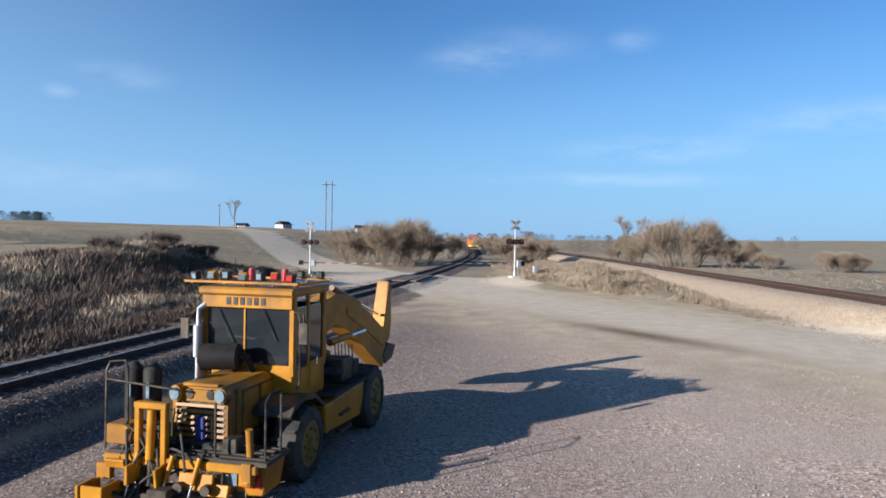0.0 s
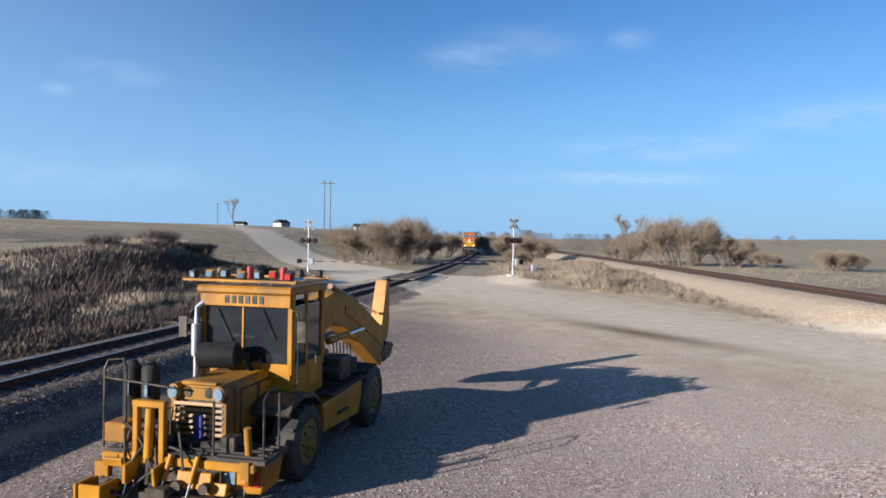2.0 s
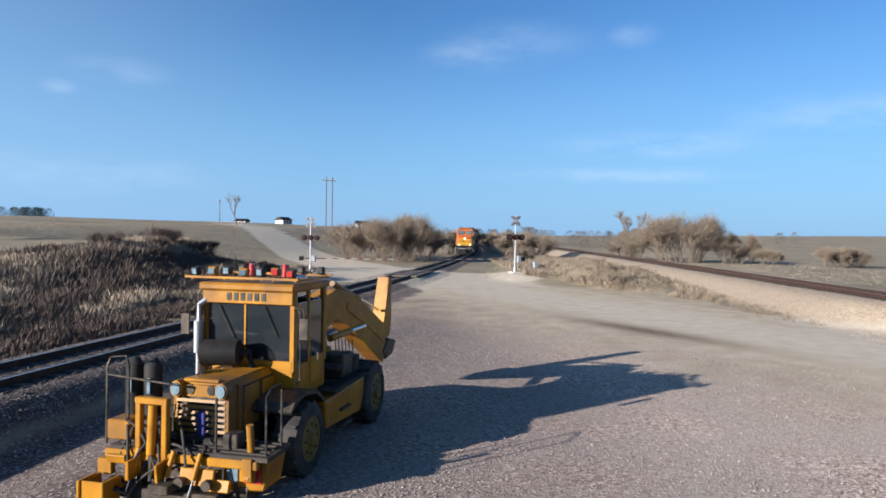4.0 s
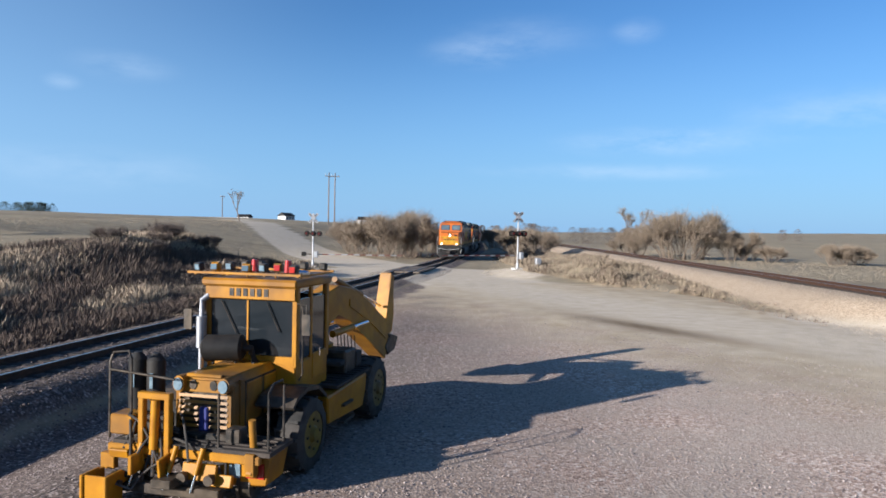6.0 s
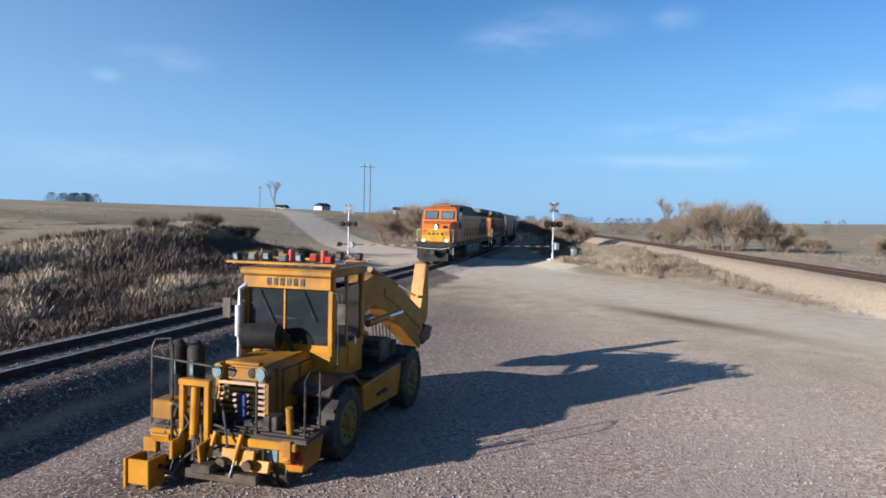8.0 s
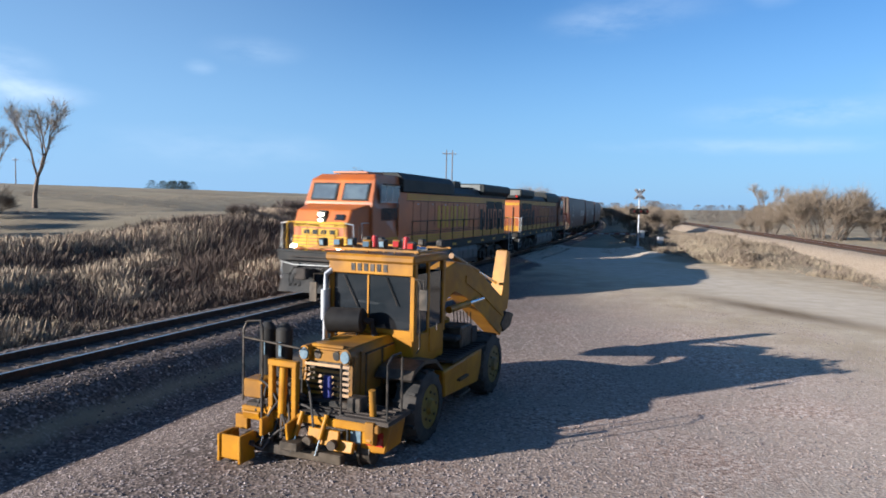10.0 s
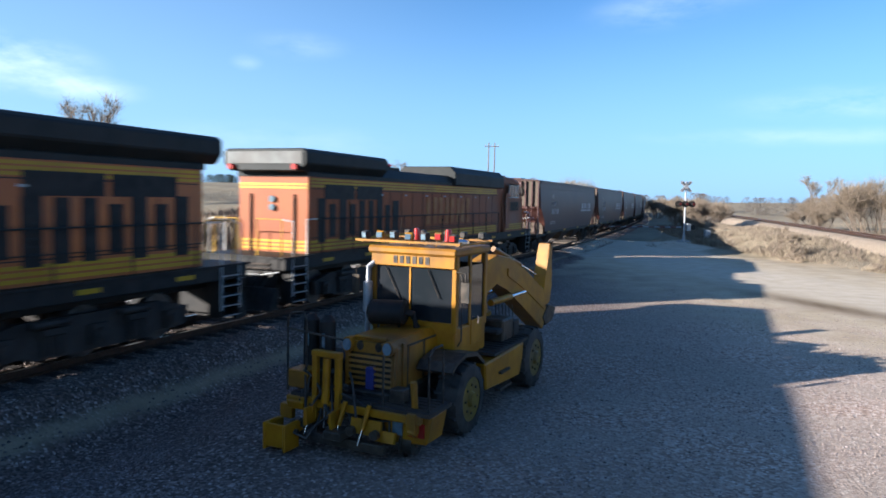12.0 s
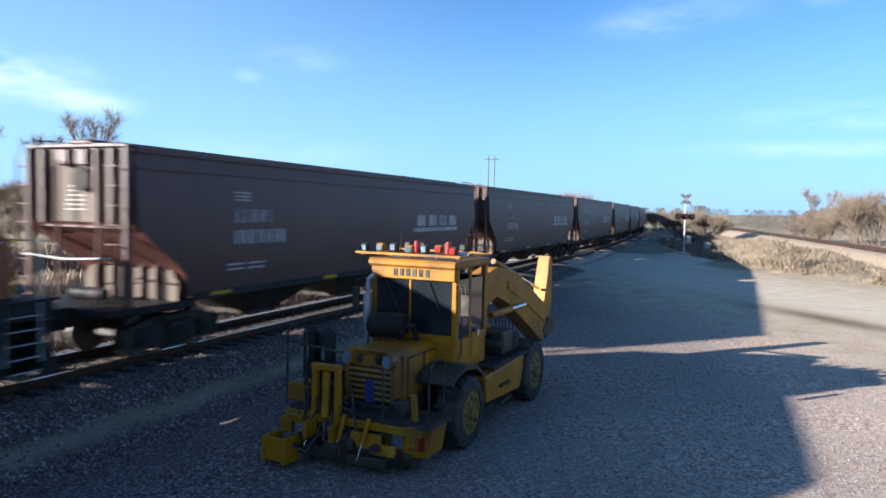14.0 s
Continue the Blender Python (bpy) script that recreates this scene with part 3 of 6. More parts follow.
def locomotive(paint, label, lamps, wing, stack, horn_y, script):
    """A six-axle freight locomotive. y runs from the nose coupler to the rear coupler, x is across."""
    root = thing("locomotive", label, "locomotive", "locomotives of the train")
    L = LOCO_L
    # frame, sills and walkways
    bm = bmesh.new()
    box(bm, (0, L / 2, 1.42), (2.95, L - 1.6, 0.34))
    box(bm, (0, L / 2, 1.15), (1.6, L - 3.0, 0.3))
    part("underframe", bm, BLACK, root, bevel=0.02)
    boxes("walkway", BLACK, root, [((0, L / 2, 1.61), (3.05, L - 1.5, 0.05))])
    for s in (-1, 1):
        for k in range(9):
            boxes("reflector", YELLOW, root, [((s * 1.482, 2.4 + k * 2.6, 1.43), (0.012, 0.55, 0.10))])
    # pilots, plough, couplers, steps
    for end in (0, 1):
        e = (lambda v: v) if end == 0 else (lambda v: L - v)
        bm = bmesh.new()
        prism(bm, [(e(0.75), 0.28), (e(0.95), 1.25), (e(1.12), 1.25), (e(1.12), 0.28)], "x", -0.98, 0.98)
        prism(bm, [(e(0.42), 0.14), (e(0.72), 0.75), (e(0.86), 0.75), (e(0.86), 0.14)], "x", -1.2, 1.2)
        pilot = part("pilot", bm, BLACK, root)
        boxes("end_sill", BLACK, root, [((0, e(0.93), 1.44), (2.9, 0.14, 0.30))], bevel=0.02)
        boxes("anti_climber", TRUCK, pilot, [((0, e(0.80), 1.42), (1.9, 0.16, 0.05)), ((0, e(0.80), 1.30), (1.9, 0.16, 0.05))])
        for s in (-1, 1):
            boxes("uncoupling_bracket", TRUCK, pilot, [((s * 0.62, e(0.80), 1.10), (0.10, 0.12, 0.16))])
        rods("uncoupling_lever", WHITE, pilot, [[(-1.3, e(0.72), 1.22), (-0.7, e(0.66), 1.12), (0.7, e(0.66), 1.12), (1.3, e(0.72), 1.22)]], 0.018)
        bm = bmesh.new()
        box(bm, (0, e(0.42), 0.86), (0.32, 0.75, 0.30))
        box(bm, (0, e(0.1), 0.86), (0.42, 0.30, 0.42))
        part("coupler", bm, TRUCK, root, bevel=0.03)
        rods("air_hose", RUBBER, root, [[(s * q, e(0.85), 1.0), (s * q, e(0.55), 0.75), (s * q * 0.95, e(0.5), 0.35)] for s in (-1, 1) for q in (0.4, 0.6, 0.8)], 0.03)
        for s in (-1, 1):
            well = boxes("step_well", BLACK, root, [((s * 1.1, e(1.45), 0.85), (0.03, 0.7, 1.1))])
            for q in (1.13, 1.78):
                boxes("cheek", BLACK, well, [((s * 1.3, e(q), 0.85), (0.42, 0.03, 1.1))])
            for k in range(5):
                boxes("step", BLACK, well, [((s * 1.3, e(1.45), 0.35 + k * 0.25), (0.42, 0.62, 0.035))])
                boxes("step_edge", DULLWHITE, well, [((s * 1.515, e(1.45), 0.35 + k * 0.25), (0.012, 0.6, 0.022))])
            rods("grab_rail", WHITE, root, [[(s * 1.5, e(1.12), 0.5), (s * 1.5, e(1.12), 2.62), (s * 1.2, e(1.0), 2.68)], [(s * 1.5, e(1.8), 0.5), (s * 1.5, e(1.8), 2.68), (s * 1.5, e(2.3), 2.68)]], 0.022)
        rods("end_rail", YELLOW, root, [[(-1.2, e(1.0), 1.6), (-1.2, e(1.0), 2.68), (-0.35, e(1.0), 2.68), (-0.35, e(1.0), 1.6)], [(1.2, e(1.0), 1.6), (1.2, e(1.0), 2.68), (0.35, e(1.0), 2.68), (0.35, e(1.0), 1.6)]], 0.022)
    # fuel tank with rounded flanks, air tanks over it
    bm = bmesh.new()
    prism(bm, [(-1.44, 0.52), (-1.28, 0.24), (-0.9, 0.14), (0.9, 0.14), (1.28, 0.24), (1.44, 0.52), (1.44, 1.0), (1.34, 1.24), (-1.34, 1.24), (-1.44, 1.0)], "y", 9.3, 17.2)
    tank = part("fuel_tank", bm, TANK, root, "dusty grey fuel tank with rounded flanks", bevel=0.03)
    for s in (-1, 1):
        for k in range(4):
            boxes("weld_seam", TRUCK, tank, [((s * 1.442, 10.6 + k * 1.9, 0.76), (0.012, 0.03, 0.46))])
        boxes("filler_cap", TRUCK, tank, [((s * 1.46, 12.4, 1.06), (0.06, 0.22, 0.16))], bevel=0.02)
    for s in (-1, 1):
        boxes("battery_case", TRUCK, root, [((s * 1.25, 8.5, 0.9), (0.4, 1.1, 0.7))], bevel=0.02)
        rods("air_reservoir", TRUCK, root, [[(s * 1.2, 17.3, 1.0), (s * 1.2, 18.0, 1.0)]], 0.2, seg=12)
    for yc in (5.2, L - 5.2):
        bogie(root, yc, (-2.0, 0, 2.0), 0.53, 1.12)
    # nose
    bm = bmesh.new()
    prism(bm, [(2.05, 1.62), (2.05, 2.55), (2.35, 3.15), (3.7, 3.42), (3.7, 1.62)], "x", -1.42, 1.42)
    for v in bm.verts:
        if v.co.y < 2.5:
            v.co.x *= 0.80
    part("nose", bm, paint, root, bevel=0.05)
    bm = bmesh.new()
    for z, w in ((2.66, 2.2), (2.55, 2.2), (2.13, 2.26), (2.01, 2.26), (1.89, 2.26), (1.77, 2.26)):
        box(bm, (0, 2.03, z), (w, 0.03, 0.085))
    box(bm, (0, 2.02, 2.32), (1.5, 0.03, 0.24))
    part("nose_stripe", bm, YELLOW, root)
    bm = bmesh.new()
    for k in range(4):
        box(bm, (-0.54 + k * 0.36, 2.0, 2.32), (0.24, 0.02, 0.16))
    part("nose_emblem", bm, ROOF, root)
    boxes("number_board", GLASS, root, [((0.75, 2.17, 2.88), (0.36, 0.05, 0.22), (-27, 0, 0))])
    for s in (-0.11, 0.11):
        bm = bmesh.new()
        rod(bm, (0, 2.02, 2.86 + s), (0, 2.3, 2.86 + s), 0.075, 14)
        part("headlight", bm, LAMP if lamps else TURQ, root, "lit round sealed-beam headlight" if lamps else "")
    bm = bmesh.new()
    box(bm, (0, 2.2, 2.86), (0.34, 0.14, 0.52), (-20, 0, 0))
    part("headlight_case", bm, ROOF, root)
    for s in (-1, 1):
        bm = bmesh.new()
        rod(bm, (s * 0.95, 0.98, 1.78), (s * 0.95, 1.15, 1.78), 0.085, 14)
        part("ditch_light", bm, LAMP if lamps else TURQ, root, "lit round ditch light" if lamps else "")
    # cab
    bm = bmesh.new()
    prism(bm, [(3.45, 1.62), (3.45, 3.42), (3.85, 4.35), (4.25, 4.58), (6.6, 4.62), (6.6, 1.62)], "x", -1.5, 1.5)
    for v in bm.verts:
        if v.co.z > 4.4:
            v.co.x *= 0.8
        elif v.co.z > 4:
            v.co.x *= 0.95
    part("cab", bm, paint, root, bevel=0.04)
    for s in (-1, 1):
        bm = bmesh.new()
        box(bm, (s * 0.68, 3.60, 3.86), (1.0, 0.06, 0.62), (-23.3, 0, 0))
        w = part("windscreen", bm, SCREEN, root, bevel=0.02)
        boxes("windscreen_frame", ROOF, w, [((s * 0.68, 3.615, 3.86), (1.12, 0.05, 0.74), (-23.3, 0, 0))])
        for q, wd in ((4.38, 0.40), (4.98, 0.58), (5.66, 0.58)):
            w = boxes("side_window", SCREEN, root, [((s * 1.5, q, 3.82), (0.03, wd, 0.62))])
            boxes("window_frame", ALU, w, [((s * 1.495, q, 3.82), (0.03, wd + 0.1, 0.72))])
        boxes("cab_door", paint, root, [((s * 1.51, 6.2, 2.75), (0.03, 0.62, 1.9))])
        letters(root, s * 1.51, 4.2, 5.7, 2.75, 3.25, 4, ROOF, "cab_lettering")
    stripes(root, 1.512, 3.6, 6.5, (1.78, 1.9, 2.02), 0.07, YELLOW, "cab_stripe")
    for s in (-1, 1):
        boxes("sunshade", ROOF, root, [((s * 1.58, 5.1, 4.2), (0.2, 1.6, 0.03))])
    boxes("roof_cap", paint, root, [((0, 5.2, 4.66), (1.5, 1.6, 0.08))])
    ahead = ("nose", "nose_stripe", "nose_emblem", "number_board", "headlight", "headlight_case", "cab", "windscreen", "side_window", "cab_door", "cab_lettering", "sunshade", "roof_cap", "cab_stripe")
    for ob in root.children:                  # nose and cab stand close behind the front steps
        if ob.name.split(".")[0] in ahead:
            ob.location.y = -0.7
    # hoods: lower engine hood, tall equipment cab, radiator wings
    bm = bmesh.new()
    prism(bm, [(-1.28, 1.62), (-1.28, 4.02), (-1.05, 4.32), (1.05, 4.32), (1.28, 4.02), (1.28, 1.62)], "y", 5.85, L - 2.2)
    part("engine_hood", bm, paint, root, bevel=0.02)
    bm = bmesh.new()
    prism(bm, [(-1.30, 3.93), (-1.30, 4.05), (-1.07, 4.36), (1.07, 4.36), (1.30, 4.05), (1.30, 3.93)], "y", 5.9, L - 2.15)
    part("roof_panel", bm, ROOF, root)
    bm = bmesh.new()
    prism(bm, [(-1.42, 3.95), (-1.42, 4.5), (-1.15, 4.78), (1.15, 4.78), (1.42, 4.5), (1.42, 3.95)], "y", 5.92, 12.8)
    part("equipment_cab_roof", bm, ROOF, root, bevel=0.03)
    bm = bmesh.new()
    prism(bm, [(-1.5, 4.30), (-1.5, 4.64), (-1.36, 4.74), (1.36, 4.74), (1.5, 4.64), (1.5, 4.30), (1.28, 4.08), (-1.28, 4.08)], "y", L - wing, L - 1.75)
    part("radiator_wing", bm, ROOF, root, bevel=0.03)
    boxes("radiator_end", PALE, root, [((0, L - 1.735, 4.47), (2.72, 0.03, 0.36))], "pale weathered radiator end panel", bevel=0.008)
    boxes("radiator_end", PALE, root, [((0, L - wing - 0.015, 4.5), (2.5, 0.03, 0.36))], bevel=0.008)
    boxes("exhaust_hood", ROOF, root, [((0, stack, 4.57), (0.95, 1.0, 0.46))], bevel=0.03)
    bm = bmesh.new()
    for k, d in ((-0.22, 0.55), (0.0, -0.45), (0.22, 0.5)):
        rod(bm, (k, horn_y, 4.60), (k, horn_y + d * 0.8, 4.63), 0.03, 8, 0.085)
    rod(bm, (0, horn_y, 4.3), (0, horn_y, 4.64), 0.03, 6)
    box(bm, (0, horn_y, 4.62), (0.6, 0.08, 0.06))
    part("horn", bm, REDLENS, root, "three-trumpet red air horn")
    boxes("brake_vent", ROOF, root, [((0, 17.6, 4.42), (1.6, 1.0, 0.16))])
    X = 1.284
    stripes(root, X, 6.7, L - 2.3, (3.66, 3.76, 3.86), 0.065, YELLOW)
    stripes(root, X, 6.7, L - 2.3, (1.74, 1.86, 1.98), 0.075, YELLOW)
    for s in (-1, 1):
        letters(root, s * (X + 0.004), 10.6, 15.7, 2.3, 3.4, 4, script, "hood_lettering", 0.27, "large yellow painted bars")
        # doors and their seams
        bm = bmesh.new()
        for k in range(17):
            box(bm, (s * X, 7.4 + k * 0.95, 2.85), (0.010, 0.025, 1.5))
        for z in (2.1, 3.58):
            box(bm, (s * X, (6.6 + L - 2.3) / 2, z), (0.010, L - 9, 0.025))
        part("door_seam", bm, ROOF, root)
        for k in range(2):
            boxes("intake_screen", BLACK, root, [((s * (X + 0.002), L - 5.9 + k * 1.95, 3.5), (0.02, 1.8, 0.46))])
        for k, (w, h) in enumerate(((0.42, 1.35), (0.36, 1.0), (0.42, 1.3), (0.34, 1.0), (0.36, 1.25), (0.34, 1.25), (0.42, 1.3), (0.36, 0.95), (0.5, 1.25))):
            lv = boxes("louvre_panel", BLACK, root, [((s * (X + 0.002), L - 2.9 - k * 0.62, 2.62), (0.02, w, h))])
            if k % 3 == 0:
                boxes("louvre", ROOF, lv, [((s * (X + 0.014), L - 2.9 - k * 0.62, 2.2 + j * 0.14), (0.02, w * 0.9, 0.04)) for j in range(6)])
        for k in range(7):
            boxes("hood_latch", ALU, root, [((s * (X + 0.01), 8.0 + k * 1.9, 3.45), (0.03, 0.16, 0.05))])
        # handrail
        bm = bmesh.new()
        for k in range(10):
            y = 6.9 + k * 1.85
            rod(bm, (s * 1.47, y, 1.55), (s * 1.47, y, 2.68), 0.022, 6)
        pipe(bm, [(s * 1.47, 6.9, 2.68), (s * 1.47, L - 2.4, 2.68)], 0.02)
        pipe(bm, [(s * 1.47, 6.9, 2.2), (s * 1.47, L - 2.4, 2.2)], 0.012)
        part("handrail", bm, ROOF, root)
    # rear face
    stripes_y = L - 2.19
    for z in (1.74, 1.86, 1.98, 3.6, 3.7):
        boxes("rear_stripe", YELLOW, root, [((0, stripes_y, z), (2.5, 0.02, 0.07))])
    bm = bmesh.new()
    for z in (3.0, 3.25):
        rod(bm, (0, L - 2.22, z), (0, L - 2.1, z), 0.1, 12)
    part("rear_headlight", bm, TURQ, root)
    bm = bmesh.new()
    for s in (-1, 1):
        rod(bm, (s * 1.15, L - 1.75, 4.2), (s * 1.15, L - 1.6, 4.2), 0.09, 10)
    part("rear_lamp", bm, REDLENS, root)
    rods("sand_pipe", BLACK, root, [[(s * 0.8, L - 2.15, 1.6), (s * 0.8, L - 2.15, 3.4)] for s in (-1, 1)], 0.03)
    return root


def hopper():
    """A three-bay covered hopper: curved sides, cut-back ends with open frames, bays below, hatches on the roof."""
    L = HOP_L
    root = thing("covered_hopper", "brown steel covered grain hopper car with white lettering", "freight car", "hopper cars of the train")
    # side sheets: an outline in y, z swept across, with the flanks bulged
    bm = bmesh.new()
    top, sill = 4.56, 1.32
    n = 10
    cols = [(1.0, 3.02), (1.06, 2.86), (1.45, 2.55), (2.05, 2.12), (2.40, 1.80), (2.52, sill)]
    ys = [y for y, _ in cols]
    stations = ys + [L - y for y in reversed(ys)]
    lows = [z for _, z in cols] + [z for _, z in reversed(cols)]
    prof = lambda z: 1.50 + 0.11 * math.sin(math.pi * min(1, max(0, (z - 1.2) / 3.3)))
    rings = []
    for y, lo in zip(stations, lows):
        ring = []
        for k in range(n + 1):
            z = lo + (top - lo) * k / n
            ring.append(bm.verts.new((prof(z), y, z)))
        for k in range(1, 8):
            a = math.pi * k / 8
            ring.append(bm.verts.new((prof(top) * math.cos(a), y, top + 0.10 * math.sin(a) ** 0.8)))
        for k in range(n, -1, -1):
            z = lo + (top - lo) * k / n
            ring.append(bm.verts.new((-prof(z), y, z)))
        rings.append(ring)
    for a, b in zip(rings[:-1], rings[1:]):
        k = len(a)
        for i in range(k):
            bm.faces.new((a[i], a[(i + 1) % k], b[(i + 1) % k], b[i]))
    for ring in (rings[0], rings[-1][::-1]):
        bm.faces.new([bm.verts.new(v.co) for v in ring])
    part("body", bm, BROWN, root, smooth=True)
    # eave and sill lines
    for s in (-1, 1):
        boxes("eave_rail", BROWN, root, [((s * 1.525, L / 2, 4.52), (0.09, L - 2.0, 0.12)), ((s * 1.565, L / 2, 4.14), (0.03, L - 2.0, 0.035))])
        boxes("side_sill", BLACK, root, [((s * 1.5, L / 2, 1.28), (0.12, L - 5.6, 0.16))])
        for k in range(4):
            boxes("reflector", YELLOW, root, [((s * 1.565, 3.6 + k * (L - 7.2) / 3, 1.30), (0.012, 0.7, 0.09))])
        letters(root, s * 1.615, 4.0, 5.5, 2.98, 3.32, 4, DULLWHITE, "reporting_mark", 0.24)
        letters(root, s * 1.605, 4.0, 6.1, 2.45, 2.80, 6, DULLWHITE, "number_bars", 0.26)
        boxes("data_bars", DULLWHITE, root, [((s * 1.60, 4.3 + q * 0.75, 3.72 - 0.09 * k), (0.012, 0.6, 0.045)) for k in range(3) for q in (0,)] + [((s * 1.575, 4.1 + q * 0.8, 1.95 - 0.12 * k), (0.012, 0.65, 0.05)) for k in range(2) for q in (0, 1)])
        boxes("emblem", DULLWHITE, root, [((s * 1.613, L - 5.4, 2.62), (0.012, 4.4, 0.16))] + [((s * 1.617, L - 6.9 + 1.05 * k, 2.98), (0.012, 0.75, 0.42)) for k in range(4)], "white painted emblem of slanted blocks")
    # discharge bays
    for k in range(3):
        yc = L / 2 + (k - 1) * 4.6
        bm = bmesh.new()
        prism(bm, [(yc - 2.1, sill), (yc + 2.1, sill), (yc + 0.55, 0.52), (yc - 0.55, 0.52)], "x", -1.38, 1.38)
        for v in bm.verts:
            if v.co.z < 1:
                v.co.x *= 0.55
        b = part("discharge_bay", bm, BLACK, root)
        boxes("gate", TRUCK, b, [((0, yc, 0.47), (1.5, 1.1, 0.12))])
    for end in (0, 1):
        e = (lambda v: v) if end == 0 else (lambda v: L - v)
        # slope sheet inside the open end, upper end wall, posts, platform, ladders
        bm = bmesh.new()
        prism(bm, [(e(1.02), 2.86), (e(2.36), 2.02), (e(2.40), 2.08), (e(1.06), 2.94)], "x", -1.42, 1.42)
        part("slope_sheet", bm, BROWN, root)
        bm = bmesh.new()
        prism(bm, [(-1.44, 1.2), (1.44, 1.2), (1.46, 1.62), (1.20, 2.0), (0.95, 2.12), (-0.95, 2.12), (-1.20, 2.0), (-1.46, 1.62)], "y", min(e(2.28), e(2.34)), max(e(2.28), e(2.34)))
        bulk = part("end_bulkhead", bm, HOPSUNLIT, root, "bulkhead under the slope sheet, coloured pale as if sunlit")
        for x in (-0.9, -0.45, 0.0, 0.45, 0.9):
            boxes("stiffener", BROWN, bulk, [((x, e(2.22), 1.62), (0.05, 0.12, 0.84))])
        bm = bmesh.new()
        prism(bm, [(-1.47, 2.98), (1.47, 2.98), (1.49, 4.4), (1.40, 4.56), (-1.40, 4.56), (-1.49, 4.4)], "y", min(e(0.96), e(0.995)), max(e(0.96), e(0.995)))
        part("end_wall", bm, HOPSUNLIT, root, "upper end wall, coloured pale as if sunlit")
        boxes("end_roof_lip", BROWN, root, [((0, e(0.93), 4.60), (3.0, 0.16, 0.05))])
        boxes("end_bars", DULLWHITE, root, [((-0.1, e(0.95), 3.25 + k * 0.1), (0.62 - 0.05 * k, 0.012, 0.035)) for k in range(6)])
        for x in (-0.32, 0.22):
            boxes("roof_bracket", BROWN, root, [((x, e(0.88), 4.36), (0.3, 0.18, 0.34))], bevel=0.02)
        for x in (-1.46, -1.0, 0.62, 1.05, 1.46):
            tall = abs(x) > 1.2
            boxes("end_post", BROWN, root, [((x, e(0.88), 2.90 if tall else 3.74), (0.07, 0.14, 3.36 if tall else 1.6))])
        rods("end_post", BROWN, root, [[(-0.35, e(0.7), 1.2), (-0.35, e(0.7), 4.3)], [(0.75, e(0.7), 1.2), (0.75, e(0.8), 3.0)]], 0.035)
        for s in (-1, 1):
            bm = bmesh.new()
            for q in (1.10, 1.50):
                rod(bm, (s * q, e(0.62), 1.2), (s * q, e(0.62), 4.3), 0.02, 6)
            for k in range(8):
                rod(bm, (s * 1.10, e(0.62), 1.35 + k * 0.40), (s * 1.50, e(0.62), 1.35 + k * 0.40), 0.015, 6)
            pipe(bm, [(s * 1.5, e(0.62), 4.3), (s * 1.42, e(0.68), 4.62), (s * 1.2, e(0.8), 4.72), (s * 0.9, e(1.1), 4.72)], 0.02)
            part("ladder", bm, BROWN, root)
        bm = bmesh.new()
        box(bm, (0, e(1.6), 1.14), (3.0, 2.4, 0.14))
        box(bm, (0, e(2.0), 1.0), (0.6, 3.6, 0.4))
        part("end_platform", bm, BLACK, root)
        rods("end_grab", WHITE, root, [[(-1.3, e(0.62), 2.26), (0.0, e(0.56), 2.20), (1.3, e(0.62), 2.26)]], 0.02)
        bm = bmesh.new()
        rod(bm, (0.2, e(0.85), 3.9), (0.2, e(0.80), 3.9), 0.26, 14)
        part("brake_wheel", bm, TRUCK, root)
        bm = bmesh.new()
        rod(bm, (-0.9, e(1.5), 1.36), (0.1, e(1.5), 1.36), 0.14, 12)
        part("brake_cylinder", bm, BLACK, root, smooth=True)
        bm = bmesh.new()
        box(bm, (0, e(0.2), 0.86), (0.3, 0.75, 0.28))
        box(bm, (0, e(0.0), 0.86), (0.36, 0.2, 0.38))
        part("coupler", bm, TRUCK, root, bevel=0.03)
        bogie(root, e(2.6), (-0.9, 0.9), 0.46, 1.0)
    # roof: walkway and hatches
    for s in (-1, 1):
        boxes("roof_walk", TRUCK, root, [((s * 0.62, L / 2, 4.685), (0.34, L - 2.6, 0.03))])
        for k in range(12):
            boxes("walk_bracket", TRUCK, root, [((s * 0.62, 1.6 + k * (L - 3.2) / 11, 4.65), (0.30, 0.06, 0.06))])
    for k in range(4):
        bm = bmesh.new()
        box(bm, (0, 2.9 + k * (L - 5.8) / 3, 4.69), (0.62, 3.9, 0.10))
        part("roof_hatch", bm, BROWN, root, bevel=0.03)
    return root


LOCO_L, HOP_L, HOPS = 26.2, 21.8, 9
LEAD = locomotive(ORANGE, "orange freight locomotive with dark roof and yellow stripes", True, 8.1, 16.2, 14.4, YELLOW)
SECOND = locomotive(FADED, "faded orange freight locomotive running long hood first", False, 6.8, LOCO_L - 7.5, LOCO_L - 9.4, mat("faded_script", (0.36, 0.17, 0.05), (0.30, 0.10, 0.03), 2.0, 0.6, 0, 0, None, (0.28, 0.07, 0.015), 0.8))
HOPPER = hopper()
TRAIN = [LEAD, SECOND, HOPPER] + [copy_thing(HOPPER, Matrix()) for _ in range(HOPS - 1)]
LENGTHS = [LOCO_L, LOCO_L] + [HOP_L] * HOPS

